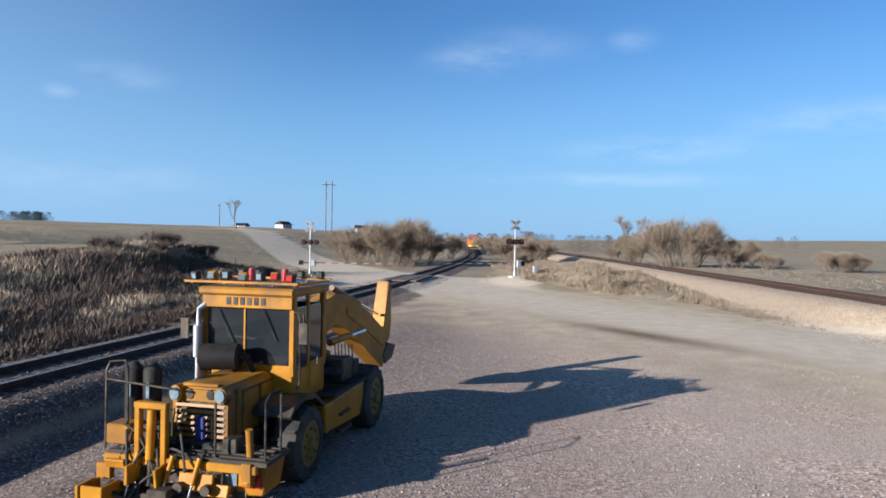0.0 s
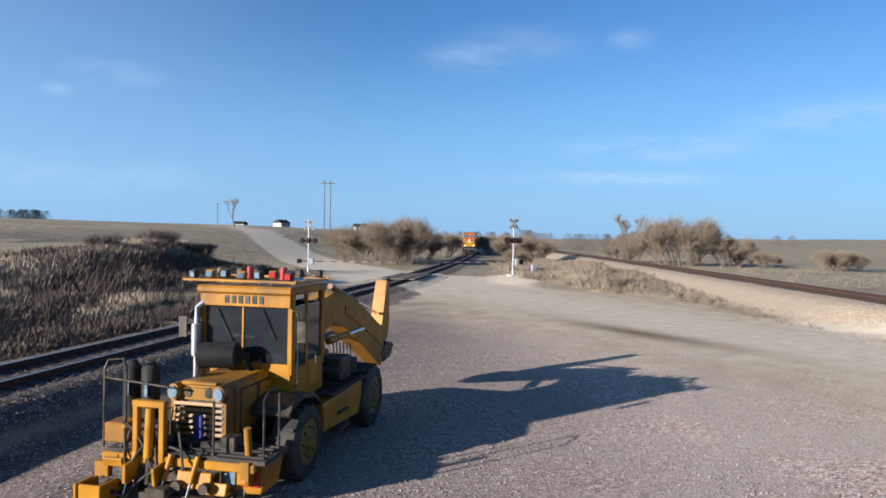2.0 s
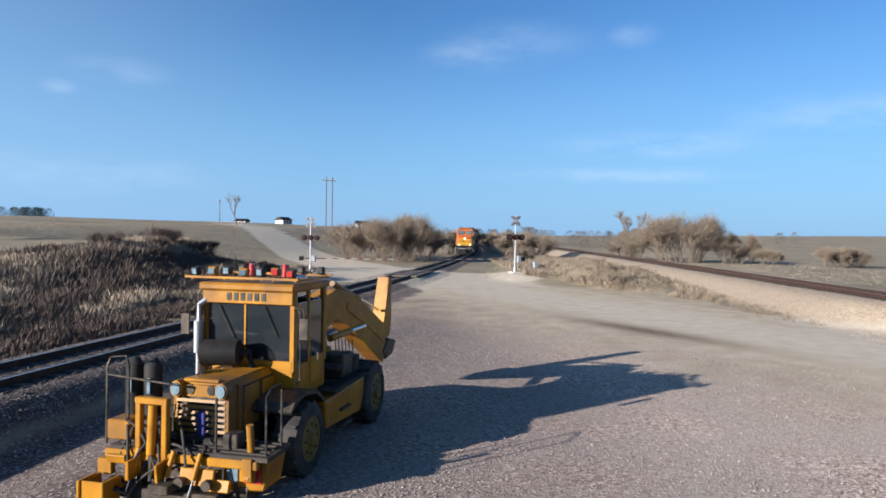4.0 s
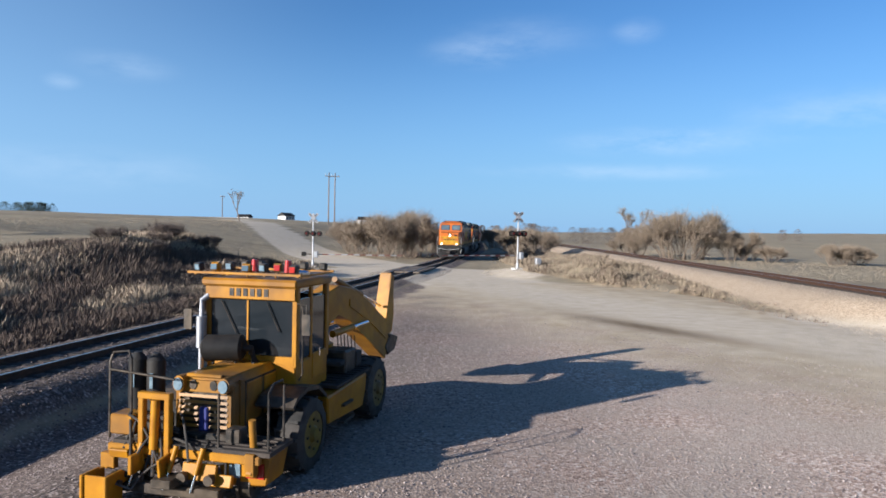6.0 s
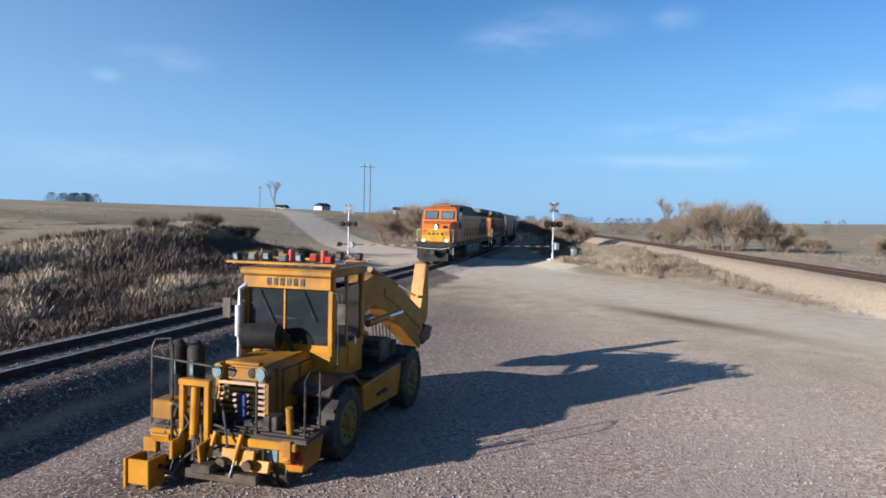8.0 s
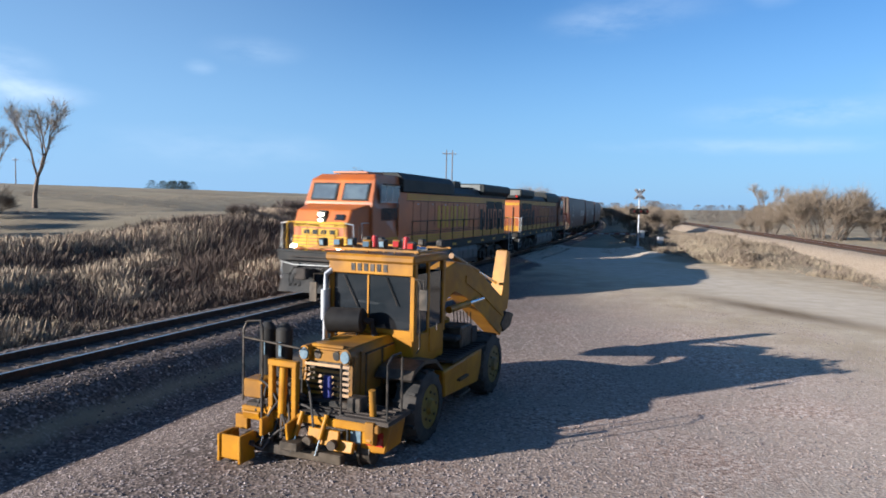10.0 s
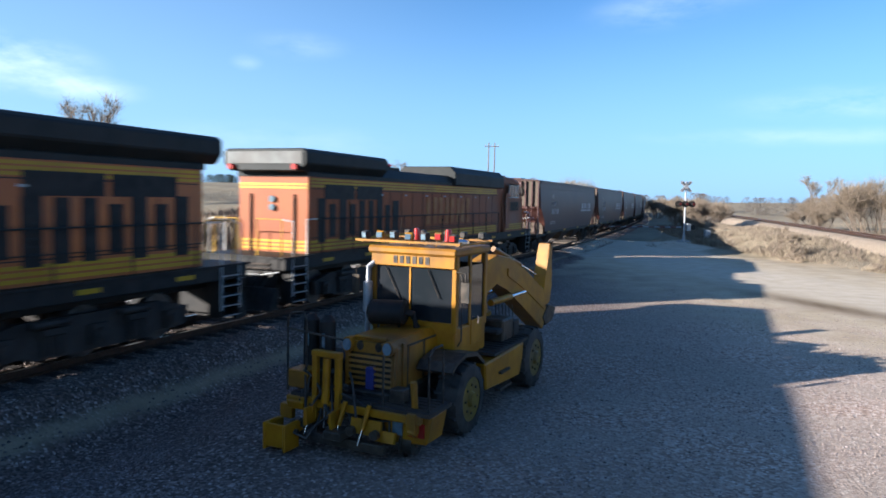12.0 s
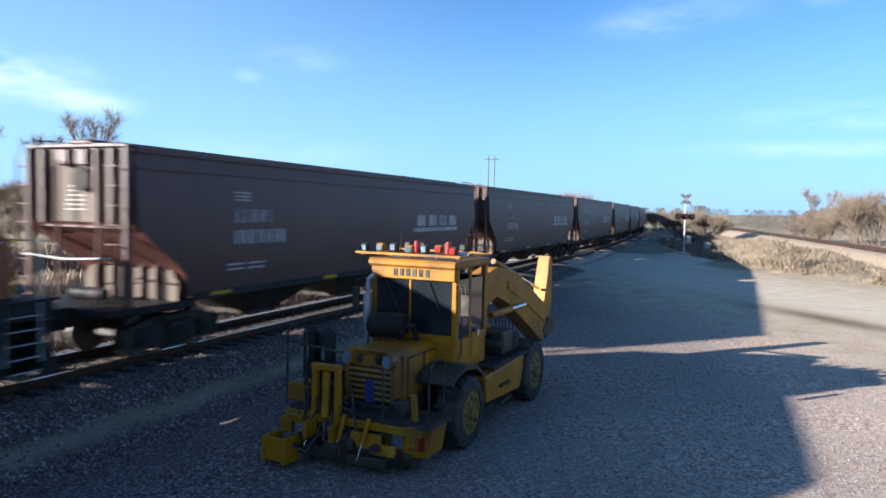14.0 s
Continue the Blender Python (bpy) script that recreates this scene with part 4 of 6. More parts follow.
# ---- rail loader parked on the lot ----
def tyre(parent, x, y, r, w):
    s = 1 if x > 0 else -1
    bm = bmesh.new()
    prof = [(-0.5, 0.62), (-0.5, 0.86), (-0.42, 0.95), (-0.2, 1.0), (0.2, 1.0), (0.42, 0.95), (0.5, 0.86), (0.5, 0.62)]
    k = 28
    rings = []
    for i in range(k):
        a = 2 * math.pi * i / k
        rings.append([bm.verts.new((x + p * w, y + q * r * math.cos(a), r + q * r * math.sin(a))) for p, q in prof])
    for i in range(k):
        for j in range(len(prof)):
            bm.faces.new((rings[i][j], rings[i][(j + 1) % 8], rings[(i + 1) % k][(j + 1) % 8], rings[(i + 1) % k][j]))
    wheel = part("wheel", bm, RUBBER, parent, "worn dusty lugged tyre", smooth=True)
    bm = bmesh.new()
    for i in range(k):
        a = 2 * math.pi * (i + 0.5) / k
        side = 0.2 if i % 2 else -0.2
        box(bm, (x + side * w, y + r * 0.99 * math.cos(a), r + r * 0.99 * math.sin(a)), (w * 0.5, 0.045, 0.05), (math.degrees(a) - 90, 0, 18 if i % 2 else -18))
    tagged(part("tread", bm, RUBBER, wheel), kind="stuff")
    bm = bmesh.new()
    rod(bm, (x - 0.42 * w, y, r), (x + s * 0.30 * w, y, r), r * 0.64, 24)
    rod(bm, (x + s * 0.30 * w, y, r), (x + s * 0.47 * w, y, r), r * 0.66, 24, r * 0.62)
    rod(bm, (x + s * 0.47 * w, y, r), (x + s * 0.6 * w, y, r), r * 0.24, 16, r * 0.18)
    part("rim", bm, REDRIM, wheel, "dusty yellow-green steel rim", smooth=True)
    for i in range(8):
        bm = bmesh.new()
        a = 2 * math.pi * i / 8
        c = (y + r * 0.4 * math.cos(a), r + r * 0.4 * math.sin(a))
        rod(bm, (x + s * 0.45 * w, *c), (x + s * 0.52 * w, *c), 0.022, 6)
        part("wheel_nut", bm, GREASE, wheel)


def hose(parent, a, b, sag, r=0.018, material=None):
    a, b = Vector(a), Vector(b)
    pts = [a.lerp(b, k / 8) + Vector((0, 0, sag * math.sin(math.pi * k / 8))) for k in range(9)]
    rods("hose", material or RUBBER, parent, [pts], r)


def cylinder(parent, a, b, r, ext=0.45):
    a, b = Vector(a), Vector(b)
    bm = bmesh.new()
    rod(bm, a, a.lerp(b, 1 - ext), r, 14)
    c = part("hydraulic_cylinder", bm, CAT, parent, smooth=True)
    bm = bmesh.new()
    rod(bm, a.lerp(b, 1 - ext), b, r * 0.55, 12)
    part("rod", bm, CHROME, c, smooth=True)


def loader():
    """A road-rail wheel loader. +y is its front, x its right side."""
    root = thing("rail_loader", "worn yellow road-rail loader with cab and boom on gravel", "work vehicle")
    for y, r in ((1.61, 0.57), (-1.61, 0.60)):
        for s in (-1, 1):
            tyre(root, s * 1.0, y, r, 0.42)
    bm = bmesh.new()
    box(bm, (0, 0.2, 0.68), (1.0, 5.4, 0.34))
    box(bm, (0, 1.61, 0.55), (1.6, 0.26, 0.26))
    box(bm, (0, -1.61, 0.58), (1.6, 0.26, 0.26))
    part("chassis", bm, GREASE, root, bevel=0.02)
    # mid deck: side tanks, top deck, steps
    for s in (-1, 1):
        bm = bmesh.new()
        prism(bm, [(0.95, 0.98), (0.88, 0.52), (-0.8, 0.42), (-0.95, 0.72), (-1.0, 1.02)], "x", s * 0.68, s * 1.16)
        part("side_tank", bm, CAT, root, "scuffed yellow side tank", bevel=0.025)
        boxes("tank_step", GREASE, root, [((s * 1.17, 0.1, 0.42), (0.12, 0.55, 0.04)), ((s * 1.17, 0.1, 0.70), (0.10, 0.45, 0.04))])
        bm = bmesh.new()
        prism(bm, [(2.18, 1.10), (2.05, 1.22), (1.65, 1.30), (1.2, 1.24), (0.88, 1.02), (0.88, 0.96), (1.22, 1.18), (1.65, 1.24), (2.03, 1.16), (2.14, 1.06)], "x", s * 0.5, s * 1.12)
        part("fender", bm, GREASE, root, "dusty dark curved fender")
    bm = bmesh.new()
    box(bm, (0, -0.45, 1.05), (2.3, 1.9, 0.05))
    dk = part("deck", bm, TRUCK, root, "dusty treadplate deck")
    for k in range(9):
        boxes("tread_bar", TRUCK, dk, [((0, -1.2 + k * 0.19, 1.085), (2.2, 0.03, 0.02))])
    # hood, grille, lamps
    bm = bmesh.new()
    prism(bm, [(-0.56, 0.75), (-0.56, 1.46), (-0.46, 1.58), (0.46, 1.58), (0.56, 1.46), (0.56, 0.75)], "y", 1.15, 2.48)
    part("hood", bm, CAT, root, bevel=0.02)
    for s in (-1, 1):
        for q in (1.45, 1.95):
            d = boxes("side_door", CAT, root, [((s * 0.568, q, 1.15), (0.03, 0.42, 0.58))], bevel=0.012)
            boxes("door_frame", GREASE, d, [((s * 0.562, q, 1.15), (0.012, 0.48, 0.64))])
        boxes("hood_rib", CAT, root, [((s * 0.57, 2.32, 1.15), (0.05, 0.05, 0.74))])
    bm = bmesh.new()
    box(bm, (0, 2.47, 1.05), (0.90, 0.03, 0.60))
    part("radiator", bm, GREASE, root, "black radiator core")
    for k in range(7):
        boxes("grille_bar", CAT, root, [((0, 2.515, 0.80 + k * 0.083), (0.96, 0.05, 0.042), (18, 0, 0))])
    boxes("grille_frame", CAT, root, [((s * 0.5, 2.50, 1.08), (0.08, 0.06, 0.72)) for s in (-1, 1)] + [((0, 2.50, 0.73), (1.08, 0.06, 0.05)), ((0, 2.50, 1.44), (1.08, 0.06, 0.16))])
    for s in (-1, 1):
        bm = bmesh.new()
        rod(bm, (s * 0.44, 2.45, 1.47), (s * 0.44, 2.60, 1.47), 0.115, 18)
        h = part("headlamp", bm, CAT, root, "round yellow headlamp housing", smooth=True)
        bm = bmesh.new()
        rod(bm, (s * 0.44, 2.60, 1.47), (s * 0.44, 2.62, 1.47), 0.09, 18)
        part("lens", bm, TURQ, h, "pale glass lens", smooth=True)
    boxes("hood_badge", CAT, root, [((0, 2.49, 1.585), (0.7, 0.08, 0.05))], bevel=0.015)
    for x in (-0.2, 0.2):
        bm = bmesh.new()
        rod(bm, (x, 2.50, 1.46), (x, 2.545, 1.46), 0.07, 16)
        part("marker_lamp", bm, GREASE, root, "small dark round marker lamp", smooth=True)
    # air cleaner drum and exhaust on the hood
    bm = bmesh.new()
    rod(bm, (0.0, 1.55, 1.82), (0.62, 1.72, 1.82), 0.20, 22)
    rod(bm, (0.62, 1.72, 1.82), (0.68, 1.735, 1.82), 0.20, 22, 0.13)
    rod(bm, (-0.04, 1.54, 1.82), (0.0, 1.55, 1.82), 0.15, 22, 0.20)
    ac = part("air_cleaner", bm, BLACK, root, "glossy black air cleaner drum", smooth=True)
    rods("intake_pipe", BLACK, ac, [[(-0.04, 1.54, 1.82), (-0.18, 1.5, 1.80), (-0.24, 1.48, 1.6), (-0.24, 1.48, 1.52)]], 0.06, seg=10)
    rods("bracket", GREASE, ac, [[(q, 1.55 + q * 0.27, 1.56), (q, 1.55 + q * 0.27, 1.7)] for q in (0.1, 0.5)], 0.025)
    rods("exhaust_pipe", ALU, root, [[(1.02, 1.38, 1.4), (1.02, 1.38, 2.25), (1.02, 1.36, 2.5), (0.92, 1.3, 2.58)]], 0.05, "dull grey exhaust pipe", 12)
    bm = bmesh.new()
    rod(bm, (1.02, 1.38, 1.75), (1.02, 1.38, 2.25), 0.09, 14)
    part("muffler", bm, ALU, root, smooth=True)
    # cab: base, posts, roof, glass, doors
    boxes("cab_base", CAT, root, [((0, 0.68, 1.30), (1.96, 1.22, 0.55))], bevel=0.025)
    boxes("cab_floor", GREASE, root, [((0, 0.68, 1.03), (1.8, 1.15, 0.08))])
    for x in (-0.95, 0.95):
        for y in (1.24, 0.12):
            boxes("cab_post", CAT, root, [((x, y, 2.12), (0.11, 0.11, 1.26))], bevel=0.015)
    boxes("cab_post", CAT, root, [((-0.95, 0.72, 2.12), (0.06, 0.07, 1.26))])
    bm = bmesh.new()
    box(bm, (0, 0.70, 2.80), (2.08, 1.38, 0.13))
    part("cab_roof", bm, CAT, root, "yellow cab roof", bevel=0.035)
    boxes("roof_visor", CAT, root, [((0, 1.31, 2.65), (1.96, 0.05, 0.22))], bevel=0.01)
    boxes("visor_lettering", GREASE, root, [((-0.36 + k * 0.15, 1.339, 2.65), (0.09, 0.012, 0.12)) for k in range(6)])
    boxes("windscreen", GLASS, root, [((0, 1.25, 2.05), (1.80, 0.02, 1.0))], "dark cab windscreen")
    boxes("windscreen_divider", CAT, root, [((0.08, 1.262, 2.05), (0.035, 0.03, 1.0))])
    boxes("windscreen_sill", CAT, root, [((0, 1.26, 1.60), (1.9, 0.08, 0.12))])
    rods("wiper", GREASE, root, [[(0.65, 1.29, 2.5), (0.30, 1.29, 1.98)], [(-0.35, 1.29, 2.5), (-0.62, 1.29, 2.05)]], 0.012)
    boxes("rear_window", GLASS, root, [((0, 0.10, 2.1), (1.8, 0.02, 0.9))])
    for s in (-1, 1):
        boxes("door_glass", GLASS, root, [((s * 0.955, 0.42, 2.08), (0.02, 0.5, 0.95)), ((s * 0.955, 0.97, 2.08), (0.02, 0.42, 0.95))])
        boxes("door_panel", CAT, root, [((s * 0.985, 0.42, 1.42), (0.03, 0.54, 0.42))], bevel=0.012)
        rods("door_handle", CHROME, root, [[(s * 1.02, 0.46, 1.55), (s * 1.02, 0.46, 1.68)]], 0.015)
        rods("cab_grab_rail", GREASE, root, [[(s * 1.03, 1.24, 1.3), (s * 1.1, 1.24, 1.4), (s * 1.1, 1.24, 2.4), (s * 1.03, 1.24, 2.5)]], 0.018)
        rods("mirror_arm", GREASE, root, [[(s * 1.0, 1.28, 2.5), (s * 1.28, 1.42, 2.5), (s * 1.28, 1.42, 2.1)]], 0.014)
        boxes("mirror", GREASE, root, [((s * 1.28, 1.43, 2.2), (0.17, 0.03, 0.32))])
    # roof rack with lamps and a beacon
    rack = boxes("roof_rack", CAT, root, [((0.05, 1.45, 2.95), (2.44, 0.05, 0.035))])
    boxes("rack_bar", CAT, rack, [((0.05, 0.2, 2.95), (2.44, 0.05, 0.035))])
    for x in (-1.1, -0.4, 0.4, 1.1):
        boxes("rack_bar", CAT, rack, [((x, 0.82, 2.93), (0.04, 1.3, 0.03))])
        rods("rack_leg", CAT, rack, [[(x * 0.8, 0.97, 2.84), (x * 0.8, 0.97, 2.95)]], 0.02, seg=6)
    for k, (x, mt, nm) in enumerate(((1.05, TURQ, "work_lamp"), (0.68, CAT, "work_lamp"), (0.36, TURQ, "work_lamp"), (0.0, CAT, "work_lamp"), (-0.36, TURQ, "work_lamp"), (-0.68, REDLENS, "work_lamp"), (-1.0, REDLENS, "work_lamp"))):
        bm = bmesh.new()
        tip, z = (-9, 6, -4, 10, -7, 4, -2)[k], 3.035 + 0.012 * (k % 3)
        box(bm, (x, 1.42, z), (0.17, 0.12, 0.13), (tip, 0, tip * 1.5))
        w = part(nm, bm, GREASE if k % 2 == 0 else CAT, rack, bevel=0.02)
        boxes("lens", mt if mt is not CAT else TURQ, w, [((x, 1.483, z), (0.115, 0.02, 0.085), (tip, 0, tip * 1.5))])
        rods("lamp_stem", GREASE, w, [[(x, 1.43, 2.95), (x, 1.43, 3.0)]], 0.015)
    for x, mt in ((0.9, REDLENS), (0.52, TURQ), (-0.1, CAT), (-0.5, REDLENS), (-0.95, TURQ)):
        bm = bmesh.new()
        box(bm, (x, 0.24, 3.03), (0.15, 0.12, 0.12))
        w = part("work_lamp", bm, GREASE, rack, bevel=0.02)
        boxes("lens", mt, w, [((x, 0.175, 3.03), (0.11, 0.02, 0.08))])
    for x in (0.2, -0.55):
        bm = bmesh.new()
        rod(bm, (x, 0.9, 2.95), (x, 0.9, 3.15), 0.08, 14, 0.06)
        part("beacon", bm, REDLENS, root, "red rotating beacon", smooth=True)
    bm = bmesh.new()
    rod(bm, (0.85, 0.6, 2.86), (0.85, 0.55, 3.28), 0.008, 5)
    part("aerial", bm, GREASE, root)
    bm = bmesh.new()
    rod(bm, (-0.8, 0.55, 2.92), (-0.2, 0.55, 2.92), 0.045, 10, 0.09)
    part("air_horn", bm, CHROME, root, smooth=True)
    # front platform, tool box, rail gear
    bm = bmesh.new()
    box(bm, (-0.1, 2.88, 0.74), (2.36, 0.72, 0.06))
    fp = part("front_platform", bm, TRUCK, root, "worn steel front platform")
    for k in range(5):
        boxes("tread_bar", TRUCK, fp, [((-0.1, 2.62 + k * 0.13, 0.78), (2.2, 0.025, 0.02))])
    bm = bmesh.new()
    prism(bm, [(-1.26, 0.70), (-1.18, 0.28), (-0.55, 0.24), (-0.42, 0.70)], "y", 2.62, 3.12)
    part("tool_box", bm, CAT, root, "dented yellow box with marker lamps", bevel=0.02)
    boxes("marker_panel", REDLENS, root, [((-1.02, 3.13, 0.48), (0.26, 0.02, 0.2))])
    boxes("marker_panel", TURQ, root, [((-0.72, 3.13, 0.5), (0.16, 0.02, 0.26))])
    boxes("bumper", CAT, root, [((0.0, 3.22, 0.66), (2.3, 0.10, 0.12))], bevel=0.015)
    for x in (-0.86, 0.82):
        bm = bmesh.new()
        rod(bm, (x - 0.08, 2.95, 0.24), (x + 0.06, 2.95, 0.24), 0.19, 20)
        rod(bm, (x + 0.06, 2.95, 0.24), (x + 0.10, 2.95, 0.24), 0.23, 20)
        rod(bm, (x - 0.11, 2.95, 0.24), (x - 0.07, 2.95, 0.24), 0.07, 12)
        part("rail_wheel", bm, GREASE, root, "flanged steel guide wheel", smooth=True)
        boxes("rail_arm", CAT, root, [((x - 0.15, 3.06, 0.42), (0.09, 0.5, 0.14), (30, 0, 0)), ((x - 0.15, 3.22, 0.60), (0.14, 0.14, 0.30))], bevel=0.01)
        cylinder(root, (x - 0.1, 3.12, 1.16), (x - 0.1, 3.02, 0.40), 0.05)
    for x in (0.22, 0.62):
        boxes("mast_post", CAT, root, [((x, 3.24, 0.92), (0.085, 0.10, 1.0))], bevel=0.012)
    boxes("mast_head", CAT, root, [((0.42, 3.24, 1.42), (0.5, 0.11, 0.09))], bevel=0.012)
    cylinder(root, (0.42, 3.24, 1.36), (0.42, 3.3, 0.34), 0.06, 0.35)
    cylinder(root, (0.32, 3.12, 1.10), (0.32, 3.2, 0.40), 0.045, 0.4)
    bm = bmesh.new()
    box(bm, (0.1, 3.42, 0.34), (0.3, 0.34, 0.12))
    box(bm, (0.1, 3.36, 0.2), (1.5, 0.12, 0.14))
    part("drawbar", bm, GREASE, root, bevel=0.015)
    for x in (0.78, 1.14):
        boxes("coupler_jaw", CAT, root, [((x, 3.62, 0.24), (0.05, 0.34, 0.40)), ((x, 3.46, 0.34), (0.07, 0.2, 0.16))], bevel=0.012)
    boxes("coupler_plate", CAT, root, [((0.96, 3.74, 0.26), (0.38, 0.04, 0.34)), ((0.96, 3.6, 0.10), (0.38, 0.3, 0.04))], bevel=0.01)
    rods("coupler_pin", GREASE, root, [[(0.7, 3.56, 0.3), (1.22, 3.56, 0.3)], [(0.96, 3.3, 0.34), (0.96, 3.56, 0.32)]], 0.035)
    rods("safety_chain", STEEL, root, [[(0.5, 3.35, 0.42), (0.6, 3.5, 0.2), (0.76, 3.6, 0.3)]], 0.018)
    for x in (1.08, 0.78):
        bm = bmesh.new()
        rod(bm, (x, 2.72, 0.82), (x, 2.72, 1.80), 0.13, 16)
        rod(bm, (x, 2.72, 1.80), (x, 2.72, 1.90), 0.13, 16, 0.05)
        part("air_tank", bm, BLACK, root, "upright black gas cylinder", smooth=True)
        boxes("tank_lens", TURQ, root, [((x - 0.02, 2.862, 1.52), (0.05, 0.012, 0.22))])
    for it in (((0.55, 2.98, 0.95), (0.34, 0.26, 0.32)), ((-0.62, 2.92, 0.88), (0.22, 0.22, 0.2)), ((0.85, 3.1, 0.66), (0.4, 0.2, 0.24))):
        boxes("valve_block", GREASE, root, [it], bevel=0.015)
    boxes("battery_box", CAT, root, [((1.0, 3.02, 0.96), (0.36, 0.34, 0.28))], bevel=0.02)
    boxes("water_can", mat("blue_plastic", (0.03, 0.035, 0.14), (0.04, 0.04, 0.17), 4.0, 0.5), root, [((-0.02, 2.72, 0.98), (0.14, 0.14, 0.40))], bevel=0.02)
    for pts in ([(1.2, 3.16, 0.76), (1.2, 3.16, 1.84), (1.15, 3.14, 1.96), (0.95, 3.1, 1.98), (0.9, 3.1, 1.88), (0.9, 3.1, 0.76)], [(1.2, 3.16, 1.72), (0.3, 3.0, 1.6)],
                [(-1.22, 3.16, 0.76), (-1.22, 3.16, 1.55), (-1.2, 2.98, 1.64), (-1.2, 2.72, 1.64), (-1.2, 2.66, 1.55), (-1.2, 2.66, 0.76)], [(-0.5, 3.18, 0.76), (-0.5, 3.18, 1.5)]):
        rods("front_hoop", GREASE, root, [pts], 0.018, "thin bent-tube handrail")
    rnd = random.Random(3)
    for k in range(22):
        a = (rnd.uniform(0.1, 1.0), rnd.uniform(2.9, 3.2), rnd.uniform(0.75, 1.15)) if k % 3 else (rnd.uniform(-0.9, 0.1), rnd.uniform(3.1, 3.25), rnd.uniform(0.5, 0.72))
        b = (rnd.uniform(-0.7, 0.9), rnd.uniform(3.2, 3.42), rnd.uniform(0.2, 0.66))
        hose(root, a, b, rnd.uniform(0.06, 0.25))
    for k in range(5):
        rods("lever", GREASE, root, [[(0.4 + k * 0.07, 2.95, 1.1), (0.4 + k * 0.07, 3.0, 1.32)]], 0.01)
        bm = bmesh.new()
        bmesh.ops.create_icosphere(bm, subdivisions=1, radius=0.025, matrix=Matrix.Translation((0.4 + k * 0.07, 3.0, 1.33)))
        part("lever_knob", bm, REDLENS, root)
    for x, y, z, w, d, h, tilt in ((-0.3, 3.30, 0.46, 0.5, 0.06, 0.22, 12), (0.62, 3.36, 0.52, 0.06, 0.3, 0.26, 0), (0.18, 3.38, 0.50, 0.05, 0.26, 0.3, -8), (-0.62, 3.28, 0.36, 0.3, 0.08, 0.16, 20), (1.12, 3.26, 0.48, 0.22, 0.10, 0.22, 0), (0.9, 3.34, 0.62, 0.3, 0.06, 0.12, -15)):
        boxes("bracket_plate", CAT, root, [((x, y, z), (w, d, h), (tilt, 0, 0))], bevel=0.01)
    for x in (-0.35, 0.05, 0.58):
        cylinder(root, (x, 3.30, 0.78), (x + 0.1, 3.44, 0.22), 0.035, 0.4)
    for x in (-0.5, -0.1, 0.72):
        bm = bmesh.new()
        rod(bm, (x, 3.36, 0.40), (x, 3.44, 0.40), 0.07, 14)
        part("pivot_boss", bm, GREASE, root, "greasy round pivot boss", smooth=True)
    # engine bay behind the cab, controls and counterweight
    boxes("engine_cover", GREASE, root, [((-0.55, -0.75, 1.28), (0.75, 0.55, 0.42)), ((0.55, -0.4, 1.35), (0.7, 0.8, 0.55))], bevel=0.03)
    boxes("operator_seat", RUBBER, root, [((-0.75, -0.35, 1.3), (0.36, 0.3, 0.1))], bevel=0.03)
    boxes("valve_bank", TRUCK, root, [((-0.7, -1.15, 1.25), (0.5, 0.3, 0.3))], bevel=0.02)
    for k in range(6):
        rods("lever", GREASE, root, [[(-0.88 + k * 0.07, -1.12, 1.38), (-0.88 + k * 0.07, -1.05, 1.7)]], 0.011)
    bm = bmesh.new()
    prism(bm, [(-2.35, 0.6), (-2.4, 1.0), (-2.2, 1.15), (-1.1, 1.15), (-1.1, 0.85), (-1.2, 0.6)], "x", -0.74, 0.74)
    part("counterweight", bm, CAT, root, "yellow counterweight", bevel=0.03)
    # swing post and the boom, which points back and to the right
    P0, P1 = Vector((-0.10, -0.85, 0)), Vector((-0.45, -4.75, 0))
    u = (P1 - P0).normalized()
    v = Vector((u.y, -u.x, 0))

    def boom_prism(pts, half, name, material, lab="", bev=0.02, shift=0.0):
        bm = bmesh.new()
        a, b = [], []
        for d, z in pts:
            c = P0 + u * d + Vector((0, 0, z))
            a.append(bm.verts.new(c + v * (half + shift)))
            b.append(bm.verts.new(c - v * (half - shift)))
        k = len(pts)
        for i in range(k):
            bm.faces.new((a[i], a[(i + 1) % k], b[(i + 1) % k], b[i]))
        bm.faces.new(a[::-1])
        bm.faces.new(b)
        return part(name, bm, material, root, lab, bevel=bev)

    bm = bmesh.new()
    rod(bm, (-0.10, -0.85, 1.2), (-0.10, -0.85, 1.55), 0.4, 22)
    rod(bm, (-0.10, -0.85, 1.55), (-0.10, -0.85, 1.68), 0.32, 22)
    part("swing_post", bm, CAT, root, smooth=True)
    boom_prism([(-0.35, 1.6), (-0.3, 2.1), (0.05, 2.46), (0.75, 2.62), (1.35, 2.52), (2.2, 2.16), (3.2, 1.66), (3.42, 1.1), (3.2, 0.72), (2.2, 1.3), (1.2, 1.86), (0.7, 2.05), (0.3, 1.9), (0.2, 1.6)], 0.2, "boom", CAT, "arched yellow box-section boom")
    for s in (-1, 1):
        boom_prism([(1.2, 2.3), (2.2, 1.86), (3.2, 1.3), (3.2, 1.2), (2.2, 1.72), (1.2, 2.15)], 0.01, "boom_rib", CAT, bev=0, shift=s * 0.21)
